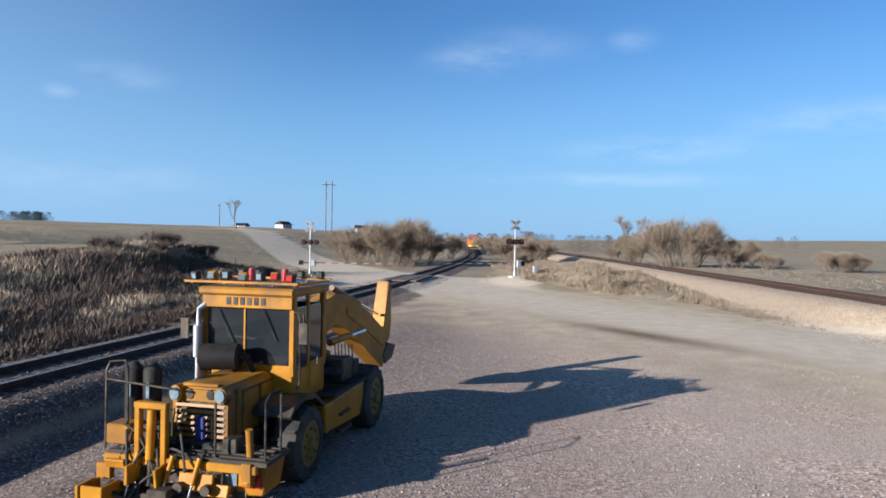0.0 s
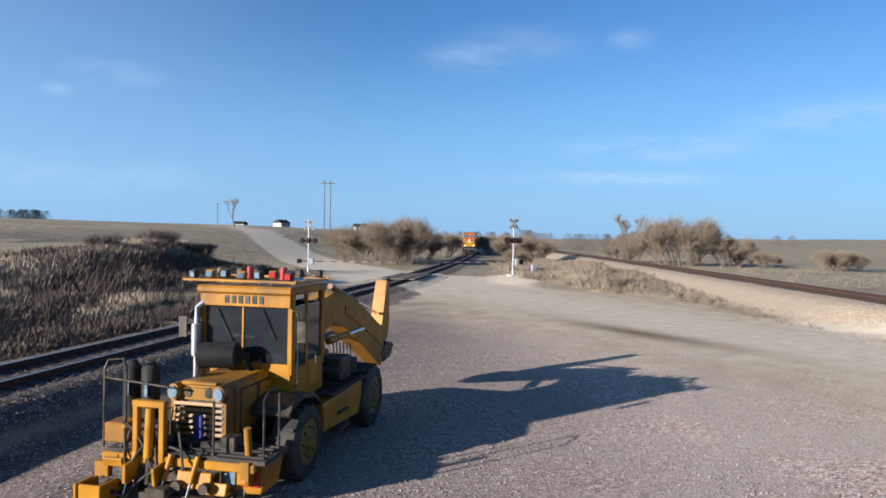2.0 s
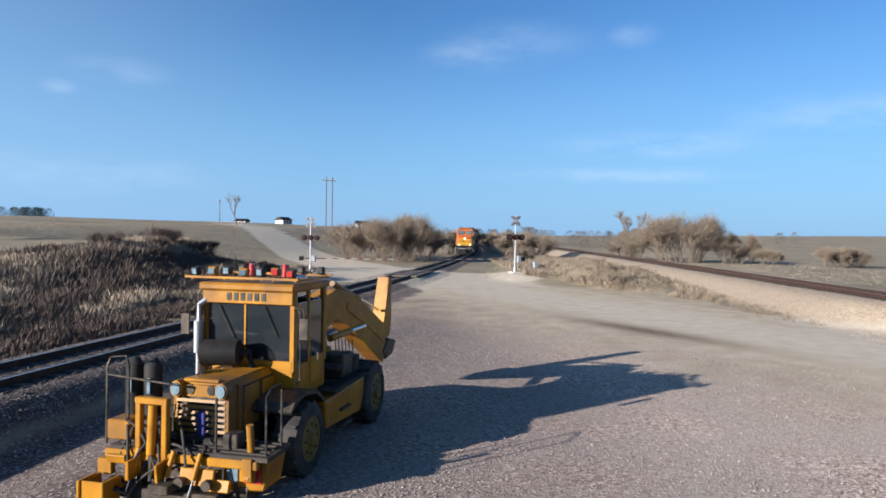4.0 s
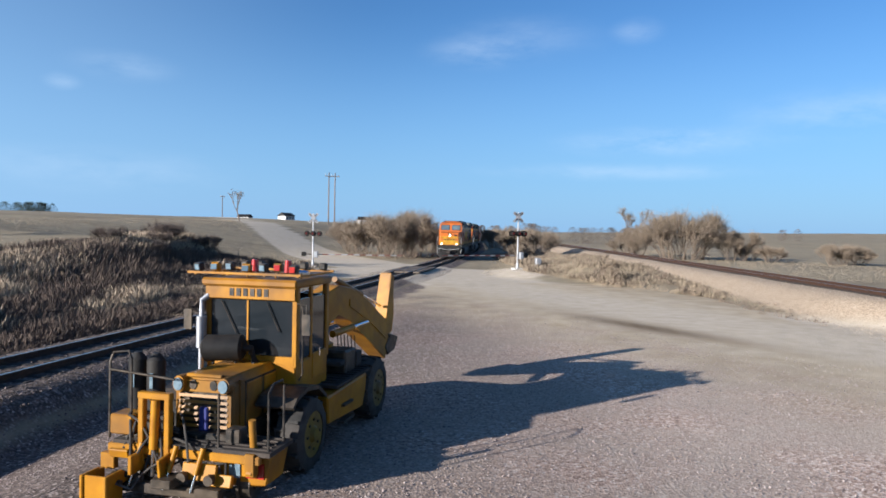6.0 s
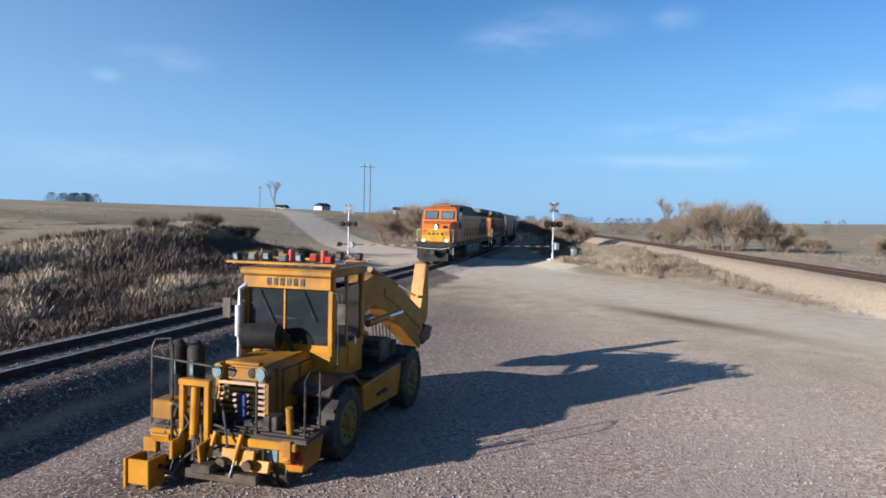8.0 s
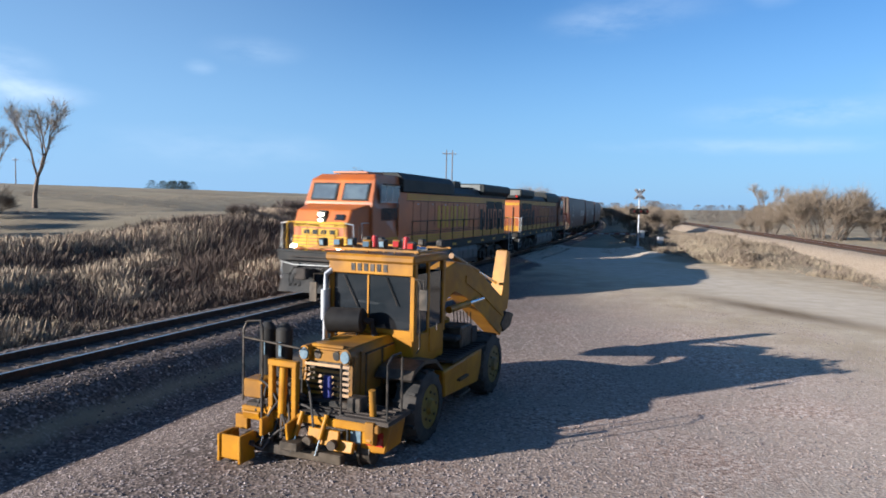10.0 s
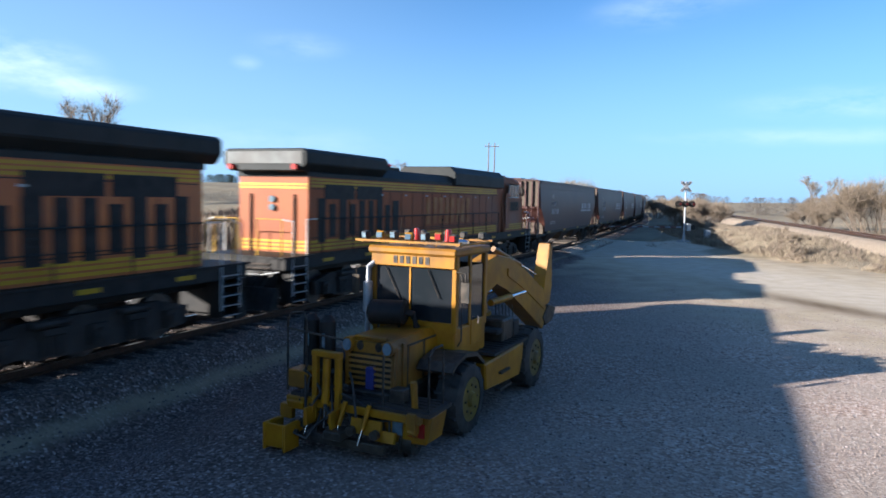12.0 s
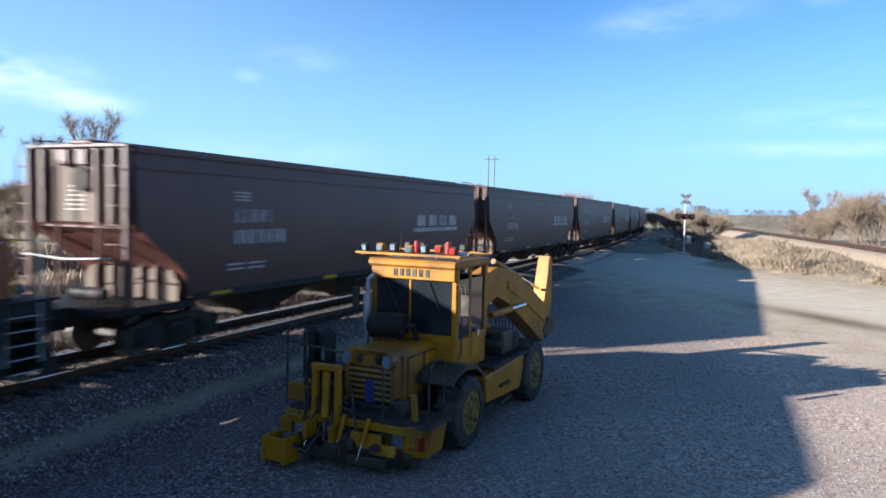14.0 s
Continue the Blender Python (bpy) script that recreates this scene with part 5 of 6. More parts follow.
    boom_prism([(3.3, 1.35), (3.45, 1.2), (3.72, 1.3), (3.82, 1.7), (3.74, 2.3), (3.8, 2.66), (3.62, 2.72), (3.5, 2.3), (3.36, 1.8)], 0.15, "dipper_stick", CAT, "upright yellow folded stick")
    boom_prism([(3.15, 1.0), (3.35, 0.78), (3.75, 0.86), (3.95, 1.15), (3.75, 1.2), (3.45, 1.28)], 0.22, "bucket", GREASE, "worn steel grab bucket")
    A = P0 + u * 0.25 + Vector((0, 0, 1.7)) + v * 0.3
    B = P0 + u * 1.9 + Vector((0, 0, 1.75)) + v * 0.3
    cylinder(root, A, B, 0.07)
    cylinder(root, A - v * 0.6, B - v * 0.6, 0.07)
    cylinder(root, P0 + u * 0.9 + Vector((0, 0, 2.72)), P0 + u * 3.3 + Vector((0, 0, 1.95)), 0.06)
    for k in range(4):
        hose(root, P0 + u * 0.1 + Vector((0.05 * k, 0, 1.7)), P0 + u * (1.0 + 0.2 * k) + Vector((0.05 * k, 0, 2.5)), 0.25, 0.02)
    slim = ("hood", "side_door", "hood_rib", "radiator", "grille_bar", "grille_frame", "headlamp", "hood_badge", "marker_lamp", "cab_base", "cab_floor", "cab_post", "cab_roof", "roof_visor", "visor_lettering", "windscreen", "windscreen_divider", "windscreen_sill", "wiper", "rear_window", "door_glass", "door_panel", "door_handle", "cab_grab_rail", "mirror_arm", "mirror", "roof_rack", "beacon", "aerial", "air_horn", "air_cleaner", "exhaust_pipe", "muffler")
    for ob in root.children:                  # the narrow cab and hood between the wheels
        if ob.name.split(".")[0] in slim:
            ob.scale = (0.80, 1.085, 1.02)
    root.matrix_basis = pose(-2.80, 12.50, 0, 0, 0, 167.5)
    return root


loader()

# ---- crossing signals ----
BOARD = mat("weathered_grey_board", (0.30, 0.30, 0.31), (0.22, 0.22, 0.23), 5.0, 0.7)
# Red gate band, its colour dulled to stand for the arm's shaded side.
STRIPE = mat("shade_dulled_red_stripe", (0.12, 0.035, 0.03), (0.09, 0.03, 0.027), 5.0, 0.7)


def crossing_signal(x, y, turn, arm_deg, arm_len, label):
    """A mast with two crossbucks, three pairs of flashers and a lowered gate. Local +y faces the road traffic."""
    root = thing("crossing_signal", label, "railway signal", "crossing signals")
    bm = bmesh.new()
    prism(bm, [(-0.45, -0.45), (0.45, -0.45), (0.4, 0.4), (-0.45, 0.45)], "z", -0.05, 0.12)
    part("concrete_base", bm, mat("concrete", (0.42, 0.40, 0.37), (0.34, 0.32, 0.29), 4.0, 0.9, 0, 0.2), root, bevel=0.02)
    bm = bmesh.new()
    rod(bm, (0, 0, 0.1), (0, 0, 0.6), 0.14, 14, 0.11)
    rod(bm, (0, 0, 0.6), (0, 0, 5.05), 0.075, 14)
    part("mast", bm, ALU, root, smooth=True)
    for f in (-1, 1):
        for s in (-1, 1):
            b = boxes("crossbuck_board", BOARD, root, [((0, f * 0.11 + s * 0.006 * f, 4.75), (1.22, 0.012, 0.20), (0, s * 45, 0))])
            boxes("board_lettering", BLACK, b, [((k * 0.2, f * 0.121 + s * 0.006 * f, 4.75 - s * k * 0.2), (0.12, 0.004, 0.10), (0, s * 45, 0)) for k in (-1.6, -1.0, 1.0, 1.6)])
    boxes("lamp_bar", BLACK, root, [((0, 0, 3.25), (1.1, 0.08, 0.08))])
    for q in (-0.6, 0.0, 0.6):
        for f in (-1, 1):
            bm = bmesh.new()
            rod(bm, (q, f * 0.12, 3.25), (q, f * 0.16, 3.25), 0.26, 20)
            rod(bm, (q, f * 0.16, 3.25), (q, f * 0.36, 3.25), 0.14, 14)
            lamp = part("flasher", bm, BLACK, root, "black disc with hooded red lamp")
            bm = bmesh.new()
            rod(bm, (q, f * 0.36, 3.25), (q, f * 0.37, 3.25), 0.10, 14)
            part("lens", bm, UNLIT, lamp)
    bm = bmesh.new()
    box(bm, (0.32, 0, 1.25), (0.36, 0.5, 0.62))
    part("gate_mechanism", bm, ALU, root, "grey gate mechanism box", bevel=0.03)
    bm = bmesh.new()
    rod(bm, (0, 0, 5.05), (0, 0, 5.2), 0.13, 12, 0.05)
    part("bell", bm, ALU, root)
    ca, sa = math.cos(radians(arm_deg)), math.sin(radians(arm_deg))
    n = 14
    arm = None
    for k in range(n):
        a0, a1 = 0.3 + arm_len * k / n, 0.3 + arm_len * (k + 1) / n
        c = (a0 + a1) / 2
        h = 0.11 - 0.05 * k / n
        it = [((ca * c, sa * c, 1.25), (a1 - a0 - 0.002, 0.04, h), (0, 0, arm_deg))]
        if arm is None:
            arm = boxes("gate_arm", BOARD, root, it, "red and white striped lowered gate arm")
        else:
            boxes("arm_band", BOARD if k % 2 == 0 else STRIPE, arm, it)
    boxes("counterweight", BLACK, root, [((-ca * 0.85, -sa * 0.85, 1.25), (0.45, 0.14, 0.42), (0, 0, arm_deg)), ((-ca * 0.4, -sa * 0.4, 1.25), (0.9, 0.05, 0.1), (0, 0, arm_deg))])
    root.matrix_basis = pose(x, y, land(x, y), 0, 0, turn)
    return root


crossing_signal(6.6, 63.4, 20, 190, 7.6, "white railway crossing signal with lowered gate beside road")
crossing_signal(-12.8, 67.2, 0, 8, 8.4, "railway crossing signal with lowered gate beyond the track")

# signal cabinet by the crossing
cab = thing("signal_cabinet", "small silver signal cabinet on a low base", "cabinet")
boxes("housing", ALU, cab, [((0, 0, 0.55), (0.5, 0.4, 0.7))], bevel=0.03)
boxes("base", BLACK, cab, [((0, 0, 0.1), (0.7, 0.5, 0.2))])
cab.matrix_basis = pose(8.9, 66.5, land(8.9, 66.5), 0, 0, 15)

# timber crossing planks between and beside the rails
CROSS_Y = 61.5
planks = tagged(new("crossing_deck"), "worn timber planks of the level crossing", "level crossing", kind="structure")
_p, _d = along(CROSS_Y * 1.015)
_rz = math.degrees(math.atan2(-_d.x, _d.y))
for off in (-1.35, -1.08, -0.52, -0.26, 0.0, 0.26, 0.52, 1.08, 1.35):
    c = _p + off * Vector((_d.y, -_d.x, 0))
    boxes("plank", PLANK, planks, [((c.x, c.y, RAIL_Z - 0.06), (0.24, 9.0, 0.1), (0, 0, _rz))], bevel=0.01)


# ---- plants ----
def limb(bm, a, d, length, r, depth, rnd, tips, spread=0.55, seg=5):
    """One limb in two bends, then its forks; the last forks leave their tips for twigs."""
    p = Vector(a)
    for k in range(2):
        d = (d + Vector((rnd.uniform(-1, 1), rnd.uniform(-1, 1), rnd.uniform(-0.2, 0.7))) * 0.16).normalized()
        q = p + d * length / 2
        rod(bm, p, q, r * (1 - 0.22 * k), seg, r * (0.78 - 0.2 * k), caps=False)
        p = q
        if depth <= 3:
            tips.append((p.copy(), d.copy()))
    if depth > 0:
        for _ in range(3 if depth > 1 else 2):
            e = (d + Vector((rnd.uniform(-1, 1), rnd.uniform(-1, 1), rnd.uniform(-0.35, 0.8))) * spread).normalized()
            limb(bm, p, e, length * rnd.uniform(0.6, 0.82), r * 0.55, depth - 1, rnd, tips, spread, max(3, seg - 1))
    else:
        tips.append((p.copy(), d.copy()))


def twigs(tips, count, size, width, rnd):
    verts, faces = [], []
    for p, d in tips:
        for _ in range(count):
            e = (d + Vector((rnd.gauss(0, 1), rnd.gauss(0, 1), rnd.gauss(0.2, 0.8))) * 0.75).normalized()
            s = e.cross(Vector((rnd.uniform(-1, 1), rnd.uniform(-1, 1), rnd.uniform(-1, 1)))).normalized() * width
            q = p + e * size * rnd.uniform(0.5, 1.2)
            k = len(verts)
            verts += [p - s, p + s, q]
            faces.append((k, k + 1, k + 2))
    return verts, faces


def woody(name, label, category, h, stems, depth, seed, twig_n, twig_len, twig_w, spread=0.6, group="", material=None):
    """A leafless shrub or tree: stems, forking limbs and a haze of fine twigs."""
    rnd = random.Random(seed)
    root = thing(name, label, category, group)
    bm, tips = (bmesh.new() if stems == 1 else None), []
    for k in range(stems):
        a = rnd.uniform(0, 6.28)
        lean = 0.0 if stems == 1 else rnd.uniform(0.15, 0.9)
        base = Vector((math.cos(a), math.sin(a), 0)) * (0 if stems == 1 else rnd.uniform(0.1, 0.28) * h)
        if stems > 1:
            bm = bmesh.new()
        limb(bm, base - Vector((0, 0, 0.15)), Vector((math.cos(a) * lean, math.sin(a) * lean, 1)).normalized(), h * (0.25 if stems > 1 else 0.30) * rnd.uniform(0.8, 1.1), h * (0.010 if stems > 1 else 0.022), depth, rnd, tips, spread)
        if stems > 1:
            part("stem", bm, BARK, root)
    if stems == 1:
        part("trunk", bm, BARK, root)
    v, f = twigs(tips, twig_n, twig_len * h, twig_w, rnd)
    me = bpy.data.meshes.new("crown")
    me.from_pydata(v, [], f)
    me.materials.append(material or TWIG)
    crown = new("crown", me)
    crown.parent = root
    return root


def plant(src, places):
    """Set src at the first place and copies at the rest: x, y, scale, turn."""
    for k, (x, y, s, a) in enumerate(places):
        m = pose(x, y, land(x, y) - 0.05, 0, 0, a)
        ob = src if k == 0 else copy_thing(src, m)
        ob.matrix_basis = m @ Matrix.Diagonal((s, s, s * (0.9 + 0.2 * ((k * 37) % 10) / 10), 1))


bush_a = woody("bush", "leafless brown thicket bush on dry grass", "bush", 5.0, 14, 3, 11, 6, 0.22, 0.011, 0.55, "leafless bushes")
bush_b = woody("bush", "leafless grey-brown spreading bush by the track", "bush", 4.2, 14, 3, 23, 6, 0.22, 0.011, 0.7, "leafless bushes")
tree_a = woody("tree", "bare deciduous tree with thin upright crown", "tree", 9.0, 1, 4, 31, 6, 0.10, 0.011, 0.42, "bare trees")
plant(bush_a, [(-9.5, 96, 1.60, 0), (-6.0, 93, 1.54, 70), (-12.5, 101, 1.28, 140), (-3.6, 99, 1.22, 200), (-7.5, 106, 1.60, 30), (-14.5, 112, 1.28, 250), (0.3, 132, 1.28, 20), (-3.0, 126, 1.15, 80), (35.0, 128, 1.3, 110), (31.5, 122, 0.9, 10), (37.6, 112, 2.05, 190), (39.8, 114, 1.95, 310), (46.6, 112, 1.25, 60), (49.5, 114, 0.70, 150)])
plant(bush_b, [(14.5, 112, 1.34, 0), (11.5, 118, 1.15, 90), (17.0, 120, 1.15, 200), (50.5, 108, 0.90, 45), (57.0, 102, 0.95, 0), (59.5, 103, 1.0, 120), (62.0, 104, 0.85, 240), (9.2, 84, 0.64, 30), (15.0, 150, 1.54, 60), (19.0, 165, 1.66, 180), (24.0, 190, 1.66, 10), (12.0, 175, 1.54, 290), (-33, 34, 0.60, 0), (-36, 38, 0.75, 100), (-40, 40, 0.80, 220), (-30.0, 31, 0.45, 300)])
plant(tree_a, [(35.6, 131, 1.4, 0), (36.6, 134, 0.8, 100), (-42.0, 49.8, 1.25, 200), (-50.5, 55.0, 1.0, 300), (-46.0, 43.0, 0.9, 30)])

poplar = woody("tree", "tall thin pale bare poplar on the hill", "tree", 13.0, 1, 4, 57, 6, 0.07, 0.012, 0.28, "bare trees")
plant(poplar, [(-64.5, 217, 0.9, 40)])
scrub = woody("bush", "dark leafless scrub on the cutting", "bush", 2.2, 12, 2, 91, 10, 0.26, 0.008, 0.8, "dark scrub", DARKTWIG)
plant(scrub, [(-17.2, 50, 0.85, 0), (-19.0, 47, 1.0, 60), (-20.5, 52, 0.9, 130), (-16.0, 54, 0.6, 220), (-18.6, 45, 0.7, 300), (-21.0, 54, 0.8, 20), (-18.0, 43, 0.7, 90), (-20.3, 42, 0.8, 170), (-19.5, 39, 0.5, 250), (-19.8, 36, 0.45, 310), (-15.4, 49, 0.55, 45), (-23.5, 55, 0.7, 100), (-22.5, 57, 0.6, 200)])

# far woods along the horizon
def far_trees(name, label, spots, h, material, seed):
    rnd = random.Random(seed)
    root = tagged(new(name), label, "trees", kind="stuff")
    verts, faces = [], []
    for x, y in spots:
        z0 = land(x, y)
        for k in range(700):
            a, t = rnd.uniform(0, 6.28), rnd.random()
            r = h * 0.42 * math.sqrt(rnd.random()) * math.sin(math.pi * (0.25 + 0.72 * t)) ** 0.7
            p = Vector((x + r * math.cos(a), y + r * math.sin(a), z0 + h * (0.9 * t - 0.05)))
            s = h * 0.032
            q = Vector((rnd.gauss(0, s), rnd.gauss(0, s), rnd.gauss(s * 0.6, s)))
            w = Vector((rnd.gauss(0, s * 0.5), rnd.gauss(0, s * 0.5), rnd.gauss(0, s * 0.5)))
            i = len(verts)
            verts += [p, p + q, p + w]
            faces.append((i, i + 1, i + 2))
    me = bpy.data.meshes.new(name)
    me.from_pydata(verts, [], faces)
    me.materials.append(material)
    ob = new("foliage", me)
    ob.parent = root


rr = random.Random(9)
far_trees("far_thicket", "distant brown leafless thickets along the railway", [(rr.uniform(30, 110), rr.uniform(240, 300)) for _ in range(34)] + [(rr.uniform(0, 34), rr.uniform(270, 330)) for _ in range(14)] + [(rr.uniform(110, 190), rr.uniform(300, 420)) for _ in range(8)], 6.5, FARWOOD, 1)
far_trees("far_grove", "distant dark evergreen grove on the hill", [(-226 + rr.uniform(-11, 11), 378 + rr.uniform(-8, 8)) for _ in range(22)], 8.0, CONE, 2)


# ---- poles and houses in the distance ----
def power_pole(x, y, h, double):
    root = thing("power_pole", "weathered wooden H-frame power pole on the hill" if double else "weathered single wooden utility pole", "power pole")
    for q in ((-1.1, 1.1) if double else (0,)):
        bm = bmesh.new()
        rod(bm, (q, 0, -0.5), (q, 0, h), 0.24, 10, 0.17)
        part("pole", bm, POLE, root, smooth=True)
    bm = bmesh.new()
    box(bm, (0, 0, h * 0.93), (5.2 if double else 2.2, 0.25, 0.28))
    arm = part("crossarm", bm, POLE, root)
    for q in ((-2.3, 0, 2.3) if double else (-0.9, 0.9)):
        bm = bmesh.new()
        rod(bm, (q, 0, h * 0.93), (q, 0, h * 0.93 + 0.7), 0.10, 8)
        part("insulator", bm, ALU, arm)
    root.matrix_basis = pose(x, y, land(x, y), 0, 0, 20)


power_pole(-41.5, 252, 19.0, True)
power_pole(-112, 348, 11.0, False)
power_pole(-230, 262, 12.0, False)


def farmhouse(x, y, w, d, h, turn, label):
    root = thing("farmhouse", label, "house", "distant houses")
    wm = boxes("wall", WHITE, root, [((0, 0, h / 2), (w, d, h))])
    bm = bmesh.new()
    prism(bm, [(-d / 2 - 0.4, h), (0, h + d * 0.30), (d / 2 + 0.4, h), (d / 2 + 0.4, h - 0.15), (-d / 2 - 0.4, h - 0.15)], "x", -w / 2 - 0.4, w / 2 + 0.4)
    part("roof", bm, BLACK, root, "dark shingle roof")
    for k in (-0.3, 0.0, 0.3):
        win = boxes("window", GLASS, root, [((k * w, -d / 2 - 0.02, h * 0.6), (1.0, 0.06, 1.2))])
        boxes("sill", ALU, win, [((k * w, -d / 2 - 0.06, h * 0.6 - 0.65), (1.2, 0.12, 0.08))])
    root.matrix_basis = pose(x, y, land(x, y) - 0.1, 0, 0, turn)


farmhouse(-93, 405, 7.5, 6, 3.2, 60, "small white farmhouse with dark gable roof")
farmhouse(-120, 415, 7, 5, 2.4, -15, "low white farm building with dark roof")
farmhouse(-48, 410, 7, 6, 2.6, 20, "low distant farm shed with dark roof")


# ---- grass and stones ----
# Brown grass, its tone also lowered for the shade on the cutting.
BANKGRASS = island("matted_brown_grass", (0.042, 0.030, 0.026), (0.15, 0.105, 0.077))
def tufts(name, label, count, where, lo, hi, material, seed, blades=7, width=0.02, fan=0.35):
    rnd = random.Random(seed)
    verts, faces = [], []
    made = 0
    while made < count:
        x, y, k = where(rnd)
        if k <= rnd.random():
            continue
        made += 1
        z = land(x, y) - 0.03
        h = lo + (hi - lo) * k * rnd.uniform(0.5, 1.15)
        for _ in range(blades):
            a = rnd.uniform(0, 6.28)
            px, py = x + rnd.gauss(0, 0.10), y + rnd.gauss(0, 0.10)
            lean = rnd.uniform(0.05, fan) * h
            hh = h * rnd.uniform(0.55, 1.1)
            w = width * rnd.uniform(0.7, 1.4)
            b = rnd.uniform(0, 6.28)
            i = len(verts)
            verts += [(px - w * math.cos(b), py - w * math.sin(b), z), (px + w * math.cos(b), py + w * math.sin(b), z), (px + lean * 0.4 * math.cos(a) + w * 0.6 * math.cos(b), py + lean * 0.4 * math.sin(a) + w * 0.6 * math.sin(b), z + hh * 0.6), (px + lean * math.cos(a), py + lean * math.sin(a), z + hh)]
            faces += [(i, i + 1, i + 2), (i, i + 2, i + 3)]
    me = bpy.data.meshes.new(name)
    me.from_pydata(verts, [], faces)
    me.materials.append(material)
    tagged(new(name, me), label, "grass", kind="stuff")


def bank_left(rnd):
    y = 4 + 90 * rnd.random() ** 1.5
    d = -3.4 - 34 * rnd.random() ** 1.4
    x = track_x(y) + d
    if road_d(x, y) < 5 or (y > 52 and d > -14):
        return x, y, 0
    return x, y, min(1, max(0.08, 0.55 + 0.9 * noise.noise((x * 0.12, y * 0.12, 5)))) * step(-3.0, -5.0, d) * (1 - 0.8 * step(-13.5, -16, d))


def bank_right(rnd):
    y = rnd.uniform(30, 110)
    x = rnd.uniform(7, 24)
    e = x - side_x(y)
    r = road_d(x, y)
    if r < 5.2 or e > -4.6 or x - track_x(y) < 5 or y < 58 - (x - 8) * 1.9:
        return x, y, 0
    return x, y, min(1, max(0.05, 0.5 + 0.9 * noise.noise((x * 0.2, y * 0.2, 8))))


def verge(rnd):
    y = rnd.uniform(20, 60)
    x = side_x(y) - rnd.uniform(4.6, 6.4)
    return (x, y, 0.25) if road_d(x, y) > 4.8 else (x, y, 0)


def field(rnd):
    y = rnd.uniform(60, 190)
    x = rnd.uniform(-60, 60)
    d, e = x - track_x(y), x - side_x(y)
    if abs(d) < 6 or abs(e) < 6 or road_d(x, y) < 5.5:
        return x, y, 0
    return x, y, 0.3


# Keeps the shade-coloured tufts to the slope below the crest.
def shaded_slope(rnd):
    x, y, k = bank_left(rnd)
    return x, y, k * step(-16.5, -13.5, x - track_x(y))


tufts("bank_grass", "tall dry prairie grass on the bank", 7000, shaded_slope, 0.12, 0.75, SHADEGRASS, 1, 10, 0.006, 0.7)
tufts("bank_straw", "pale dry straw tufts on the bank", 4500, bank_left, 0.12, 0.7, GRASS, 2, 9, 0.006, 0.6)


def near_bank(rnd, low=0.25, gain=0.9):
    y = 7 + 48 * rnd.random()
    d = -3.2 - 12.5 * rnd.random()
    x = track_x(y) + d
    if y > 48 and d > -14:
        return x, y, 0
    band = noise.noise((d * 0.33, y * 0.07, 15)) + 0.5 * noise.noise((x * 0.35, y * 0.35, 4))
    return x, y, min(1, max(low, 0.55 + gain * band)) * step(-2.8, -4.6, d)


def bank_bands(rnd):
    return near_bank(rnd, 0.02, -1.5)


def cutting(rnd):
    y = rnd.uniform(28, 62)
    d = -8.5 - (7.5 + 6 * step(46, 56, y)) * rnd.random()
    x = track_x(y) + d
    if road_d(x, y) < 4.5:
        return x, y, 0
    return x, y, min(1, max(0.1, 0.6 + 0.9 * noise.noise((x * 0.2, y * 0.12, 21))))


tufts("cutting_weeds", "tall dead weeds on the cutting, darkened for its shade", 8000, cutting, 0.25, 0.9, SHADEGRASS, 16, 9, 0.008, 0.5)
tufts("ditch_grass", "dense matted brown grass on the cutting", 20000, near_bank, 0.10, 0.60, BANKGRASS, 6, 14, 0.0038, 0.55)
tufts("ditch_straw", "pale dry straw in bands on the cutting", 12000, bank_bands, 0.2, 0.75, GRASS, 7, 11, 0.0034, 0.45)
tufts("island_grass", "dry straw grass between road and siding", 15000, bank_right, 0.12, 0.62, FIELDGRASS, 3, 9, 0.0045, 0.5)
tufts("island_weeds", "dark brown weed clumps between road and siding", 1800, bank_right, 0.2, 0.8, WEED, 8, 12, 0.005, 0.6)
tufts("verge_grass", "sparse weeds at the foot of the ballast bank", 420, verge, 0.1, 0.45, WEED, 4, 9, 0.010)
tufts("field_grass", "dry field grass beyond the crossing", 12000, field, 0.06, 0.5, FIELDGRASS, 5, 8, 0.008, 0.7)

# dead brush lying on the verge
brush = woody("dead_branch", "dark fallen dead branch lying in the grass", "branch", 3.0, 5, 2, 77, 7, 0.16, 0.02, 0.9)
brush.matrix_basis = pose(11.6, 50.5, land(11.6, 50.5) + 0.25, 62, 10, 60)


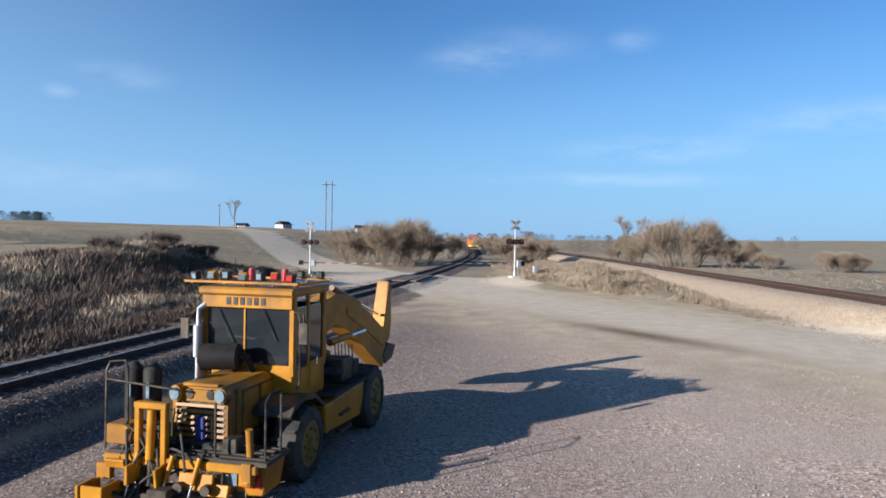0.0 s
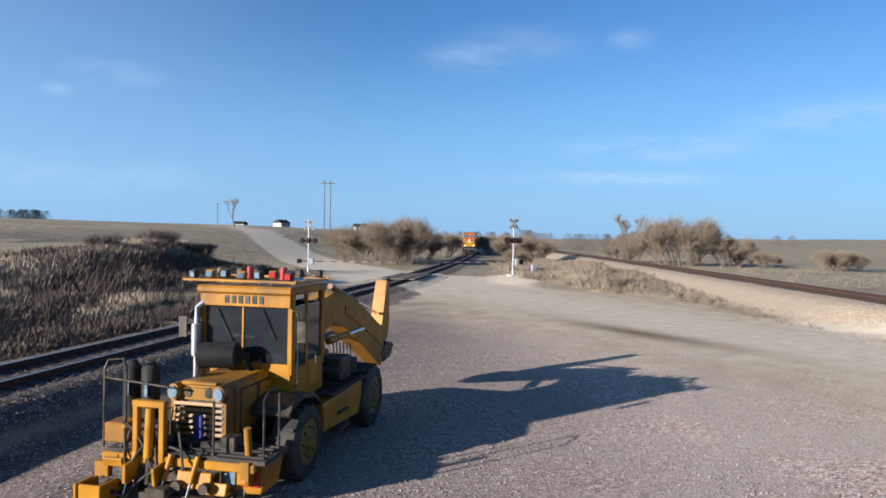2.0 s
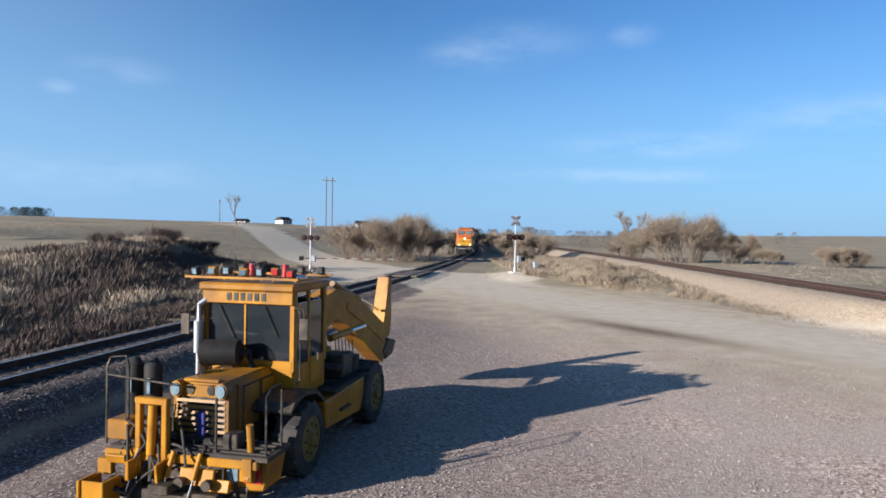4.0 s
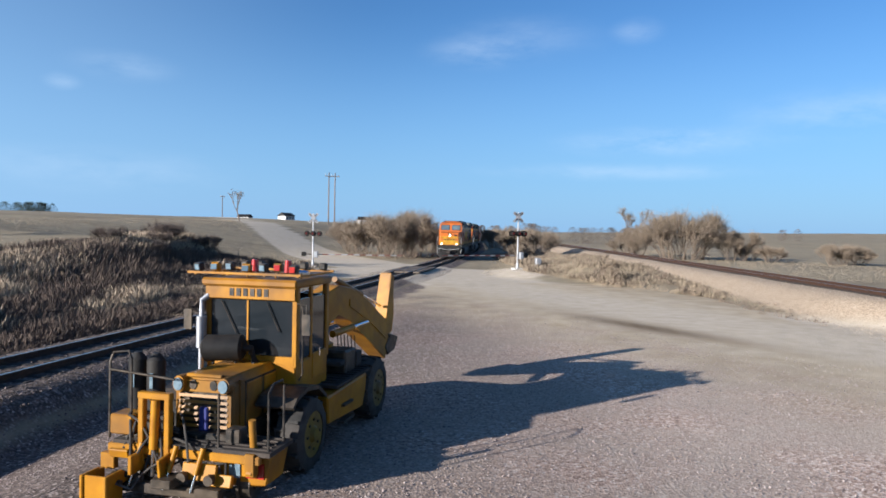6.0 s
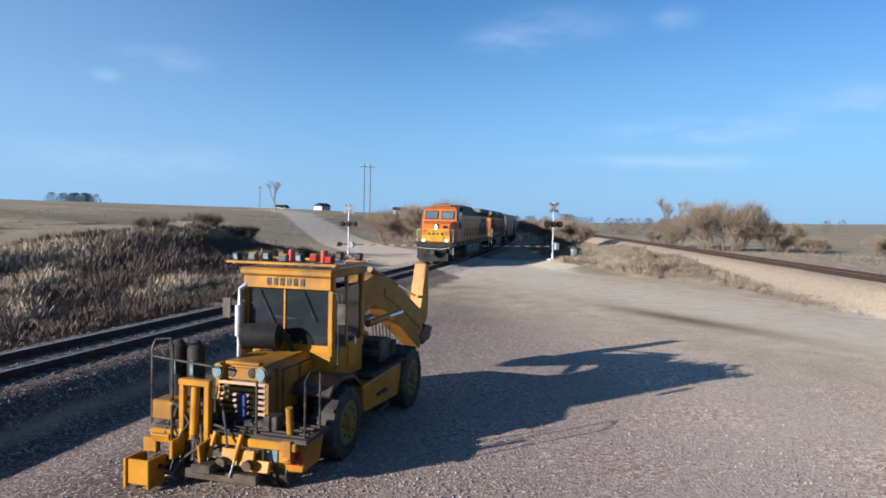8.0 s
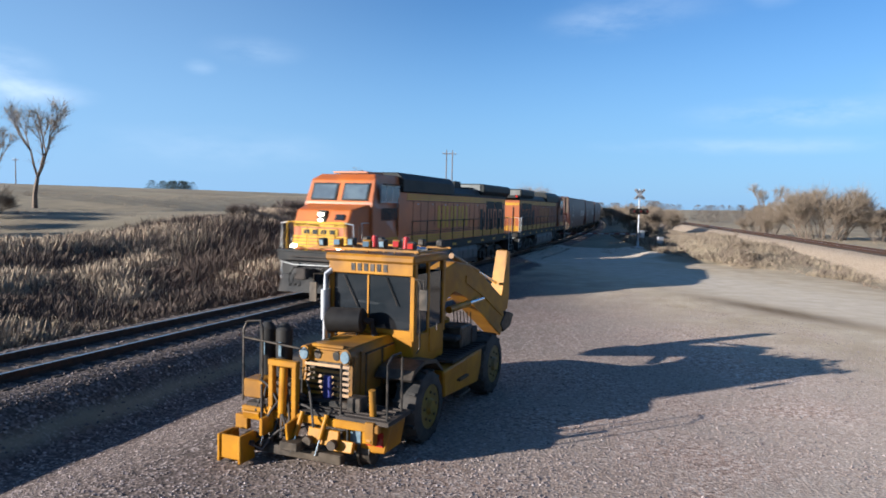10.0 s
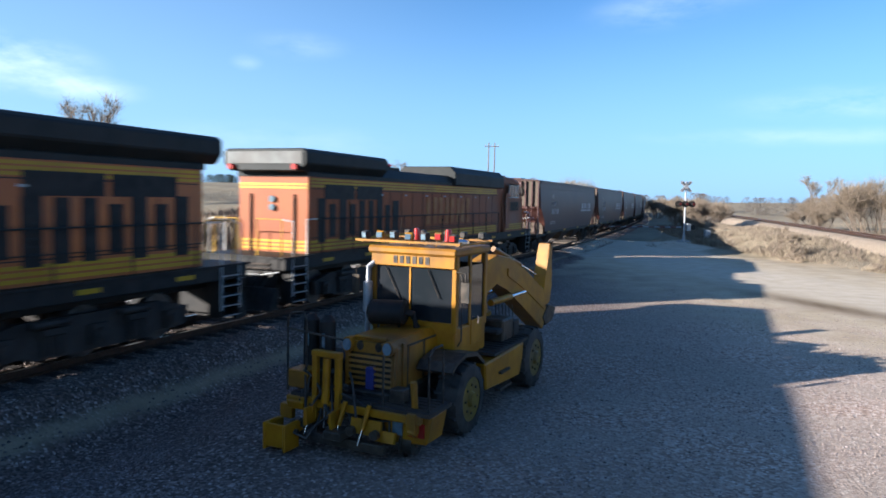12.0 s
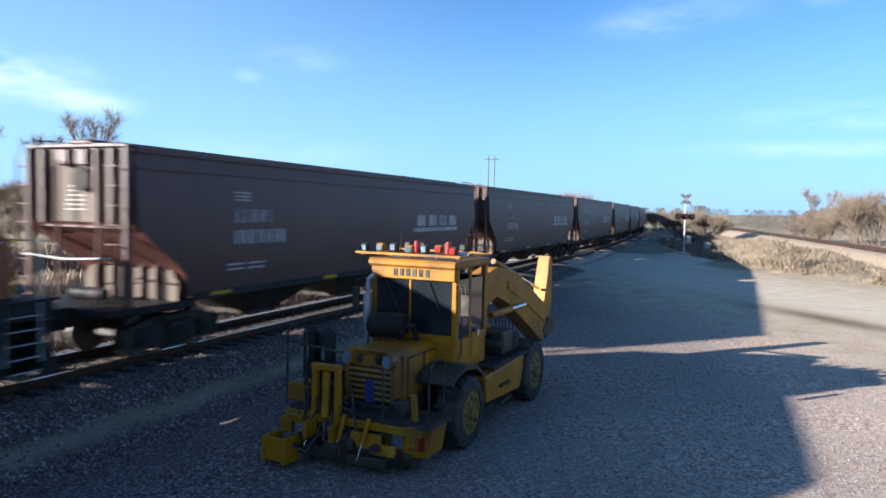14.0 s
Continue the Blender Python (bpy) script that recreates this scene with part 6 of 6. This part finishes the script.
def stones(name, label, count, where, lo, hi, seed, material):
    rnd = random.Random(seed)
    base = [(0, 0, 1), (1, 0, 0), (0, 1, 0), (-1, 0, 0), (0, -1, 0), (0, 0, -0.5)]
    tri = [(0, 1, 2), (0, 2, 3), (0, 3, 4), (0, 4, 1), (5, 2, 1), (5, 3, 2), (5, 4, 3), (5, 1, 4)]
    verts, faces = [], []
    for _ in range(count):
        x, y = where(rnd)
        z = land(x, y)
        s = lo + (hi - lo) * rnd.random() ** 2.5
        a = rnd.uniform(0, 6.28)
        i = len(verts)
        for bx, by, bz in base:
            px, py = bx * math.cos(a) - by * math.sin(a), bx * math.sin(a) + by * math.cos(a)
            verts.append((x + px * s * rnd.uniform(0.7, 1.2), y + py * s * rnd.uniform(0.7, 1.2), z + bz * s * 0.7 * rnd.uniform(0.6, 1.1) + 0.2 * s))
        faces += [(i + p, i + q, i + r) for p, q, r in tri]
    me = bpy.data.meshes.new(name)
    me.from_pydata(verts, [], faces)
    me.materials.append(material)
    tagged(new(name, me), label, "gravel", kind="stuff")


def on_lot(rnd):
    while True:
        y = 7 + 26 * rnd.random() ** 1.8
        x = rnd.uniform(-0.85, 0.85) * (y + 3)
        d = x - track_x(y)
        if d > 3.0 and road_d(x, y) > 4.5 and noise.noise((x * 0.35, y * 0.35, 2)) > rnd.uniform(-0.45, 0.2):
            return x, y


def on_bed(rnd):
    y = 7 + 60 * rnd.random() ** 1.6
    off = rnd.uniform(-3.2, 3.2)
    return track_x(y) + off, y


def on_side(rnd):
    y = 24 + 60 * rnd.random() ** 1.5
    return side_x(y) + rnd.uniform(-5.4, 2.6), y


stones("lot_gravel", "loose pinkish grey gravel on the lot", 11000, on_lot, 0.010, 0.032, 1, STONE)
stones("coarse_gravel", "coarse dark crushed stone on the lot", 17000, on_lot, 0.012, 0.034, 5, GREYSTONE)
stones("track_ballast", "crushed stone ballast of the main track", 16000, on_bed, 0.02, 0.055, 2, DARKSTONE)
stones("siding_ballast", "pale pinkish ballast stones of the siding bank", 7000, on_side, 0.02, 0.05, 3, SANDSTONE)

# ---- what moves ----
# seconds, and how far the lead coupler stands along the track
RUN = [(0.0, 184.0), (3.0, 135.5), (6.5, 79.9), (9.0, 40.3), (11.3, 2.3), (12.5, -16.6), (14.0, -40.4)]


def nose(t):
    return float(np.interp(t, [a for a, _ in RUN], [b for _, b in RUN]))


def motions():
    for i, car in enumerate(TRAIN):
        rows = []
        for k in range(29):
            t = k * 0.5
            s = nose(t) + sum(LENGTHS[:i])
            a, _ = along(s + 4.0)
            b, _ = along(s + LENGTHS[i] - 4.0)
            d = (b - a).normalized()
            p = a - d * 4.0
            turn = math.degrees(math.atan2(-d.x, d.y))
            if car is SECOND:
                p, turn = p + d * LENGTHS[i], turn + 180
            rows.append((t, pose(p.x, p.y, RAIL_Z, 0, 0, turn)))
        walk(car, rows)


motions()
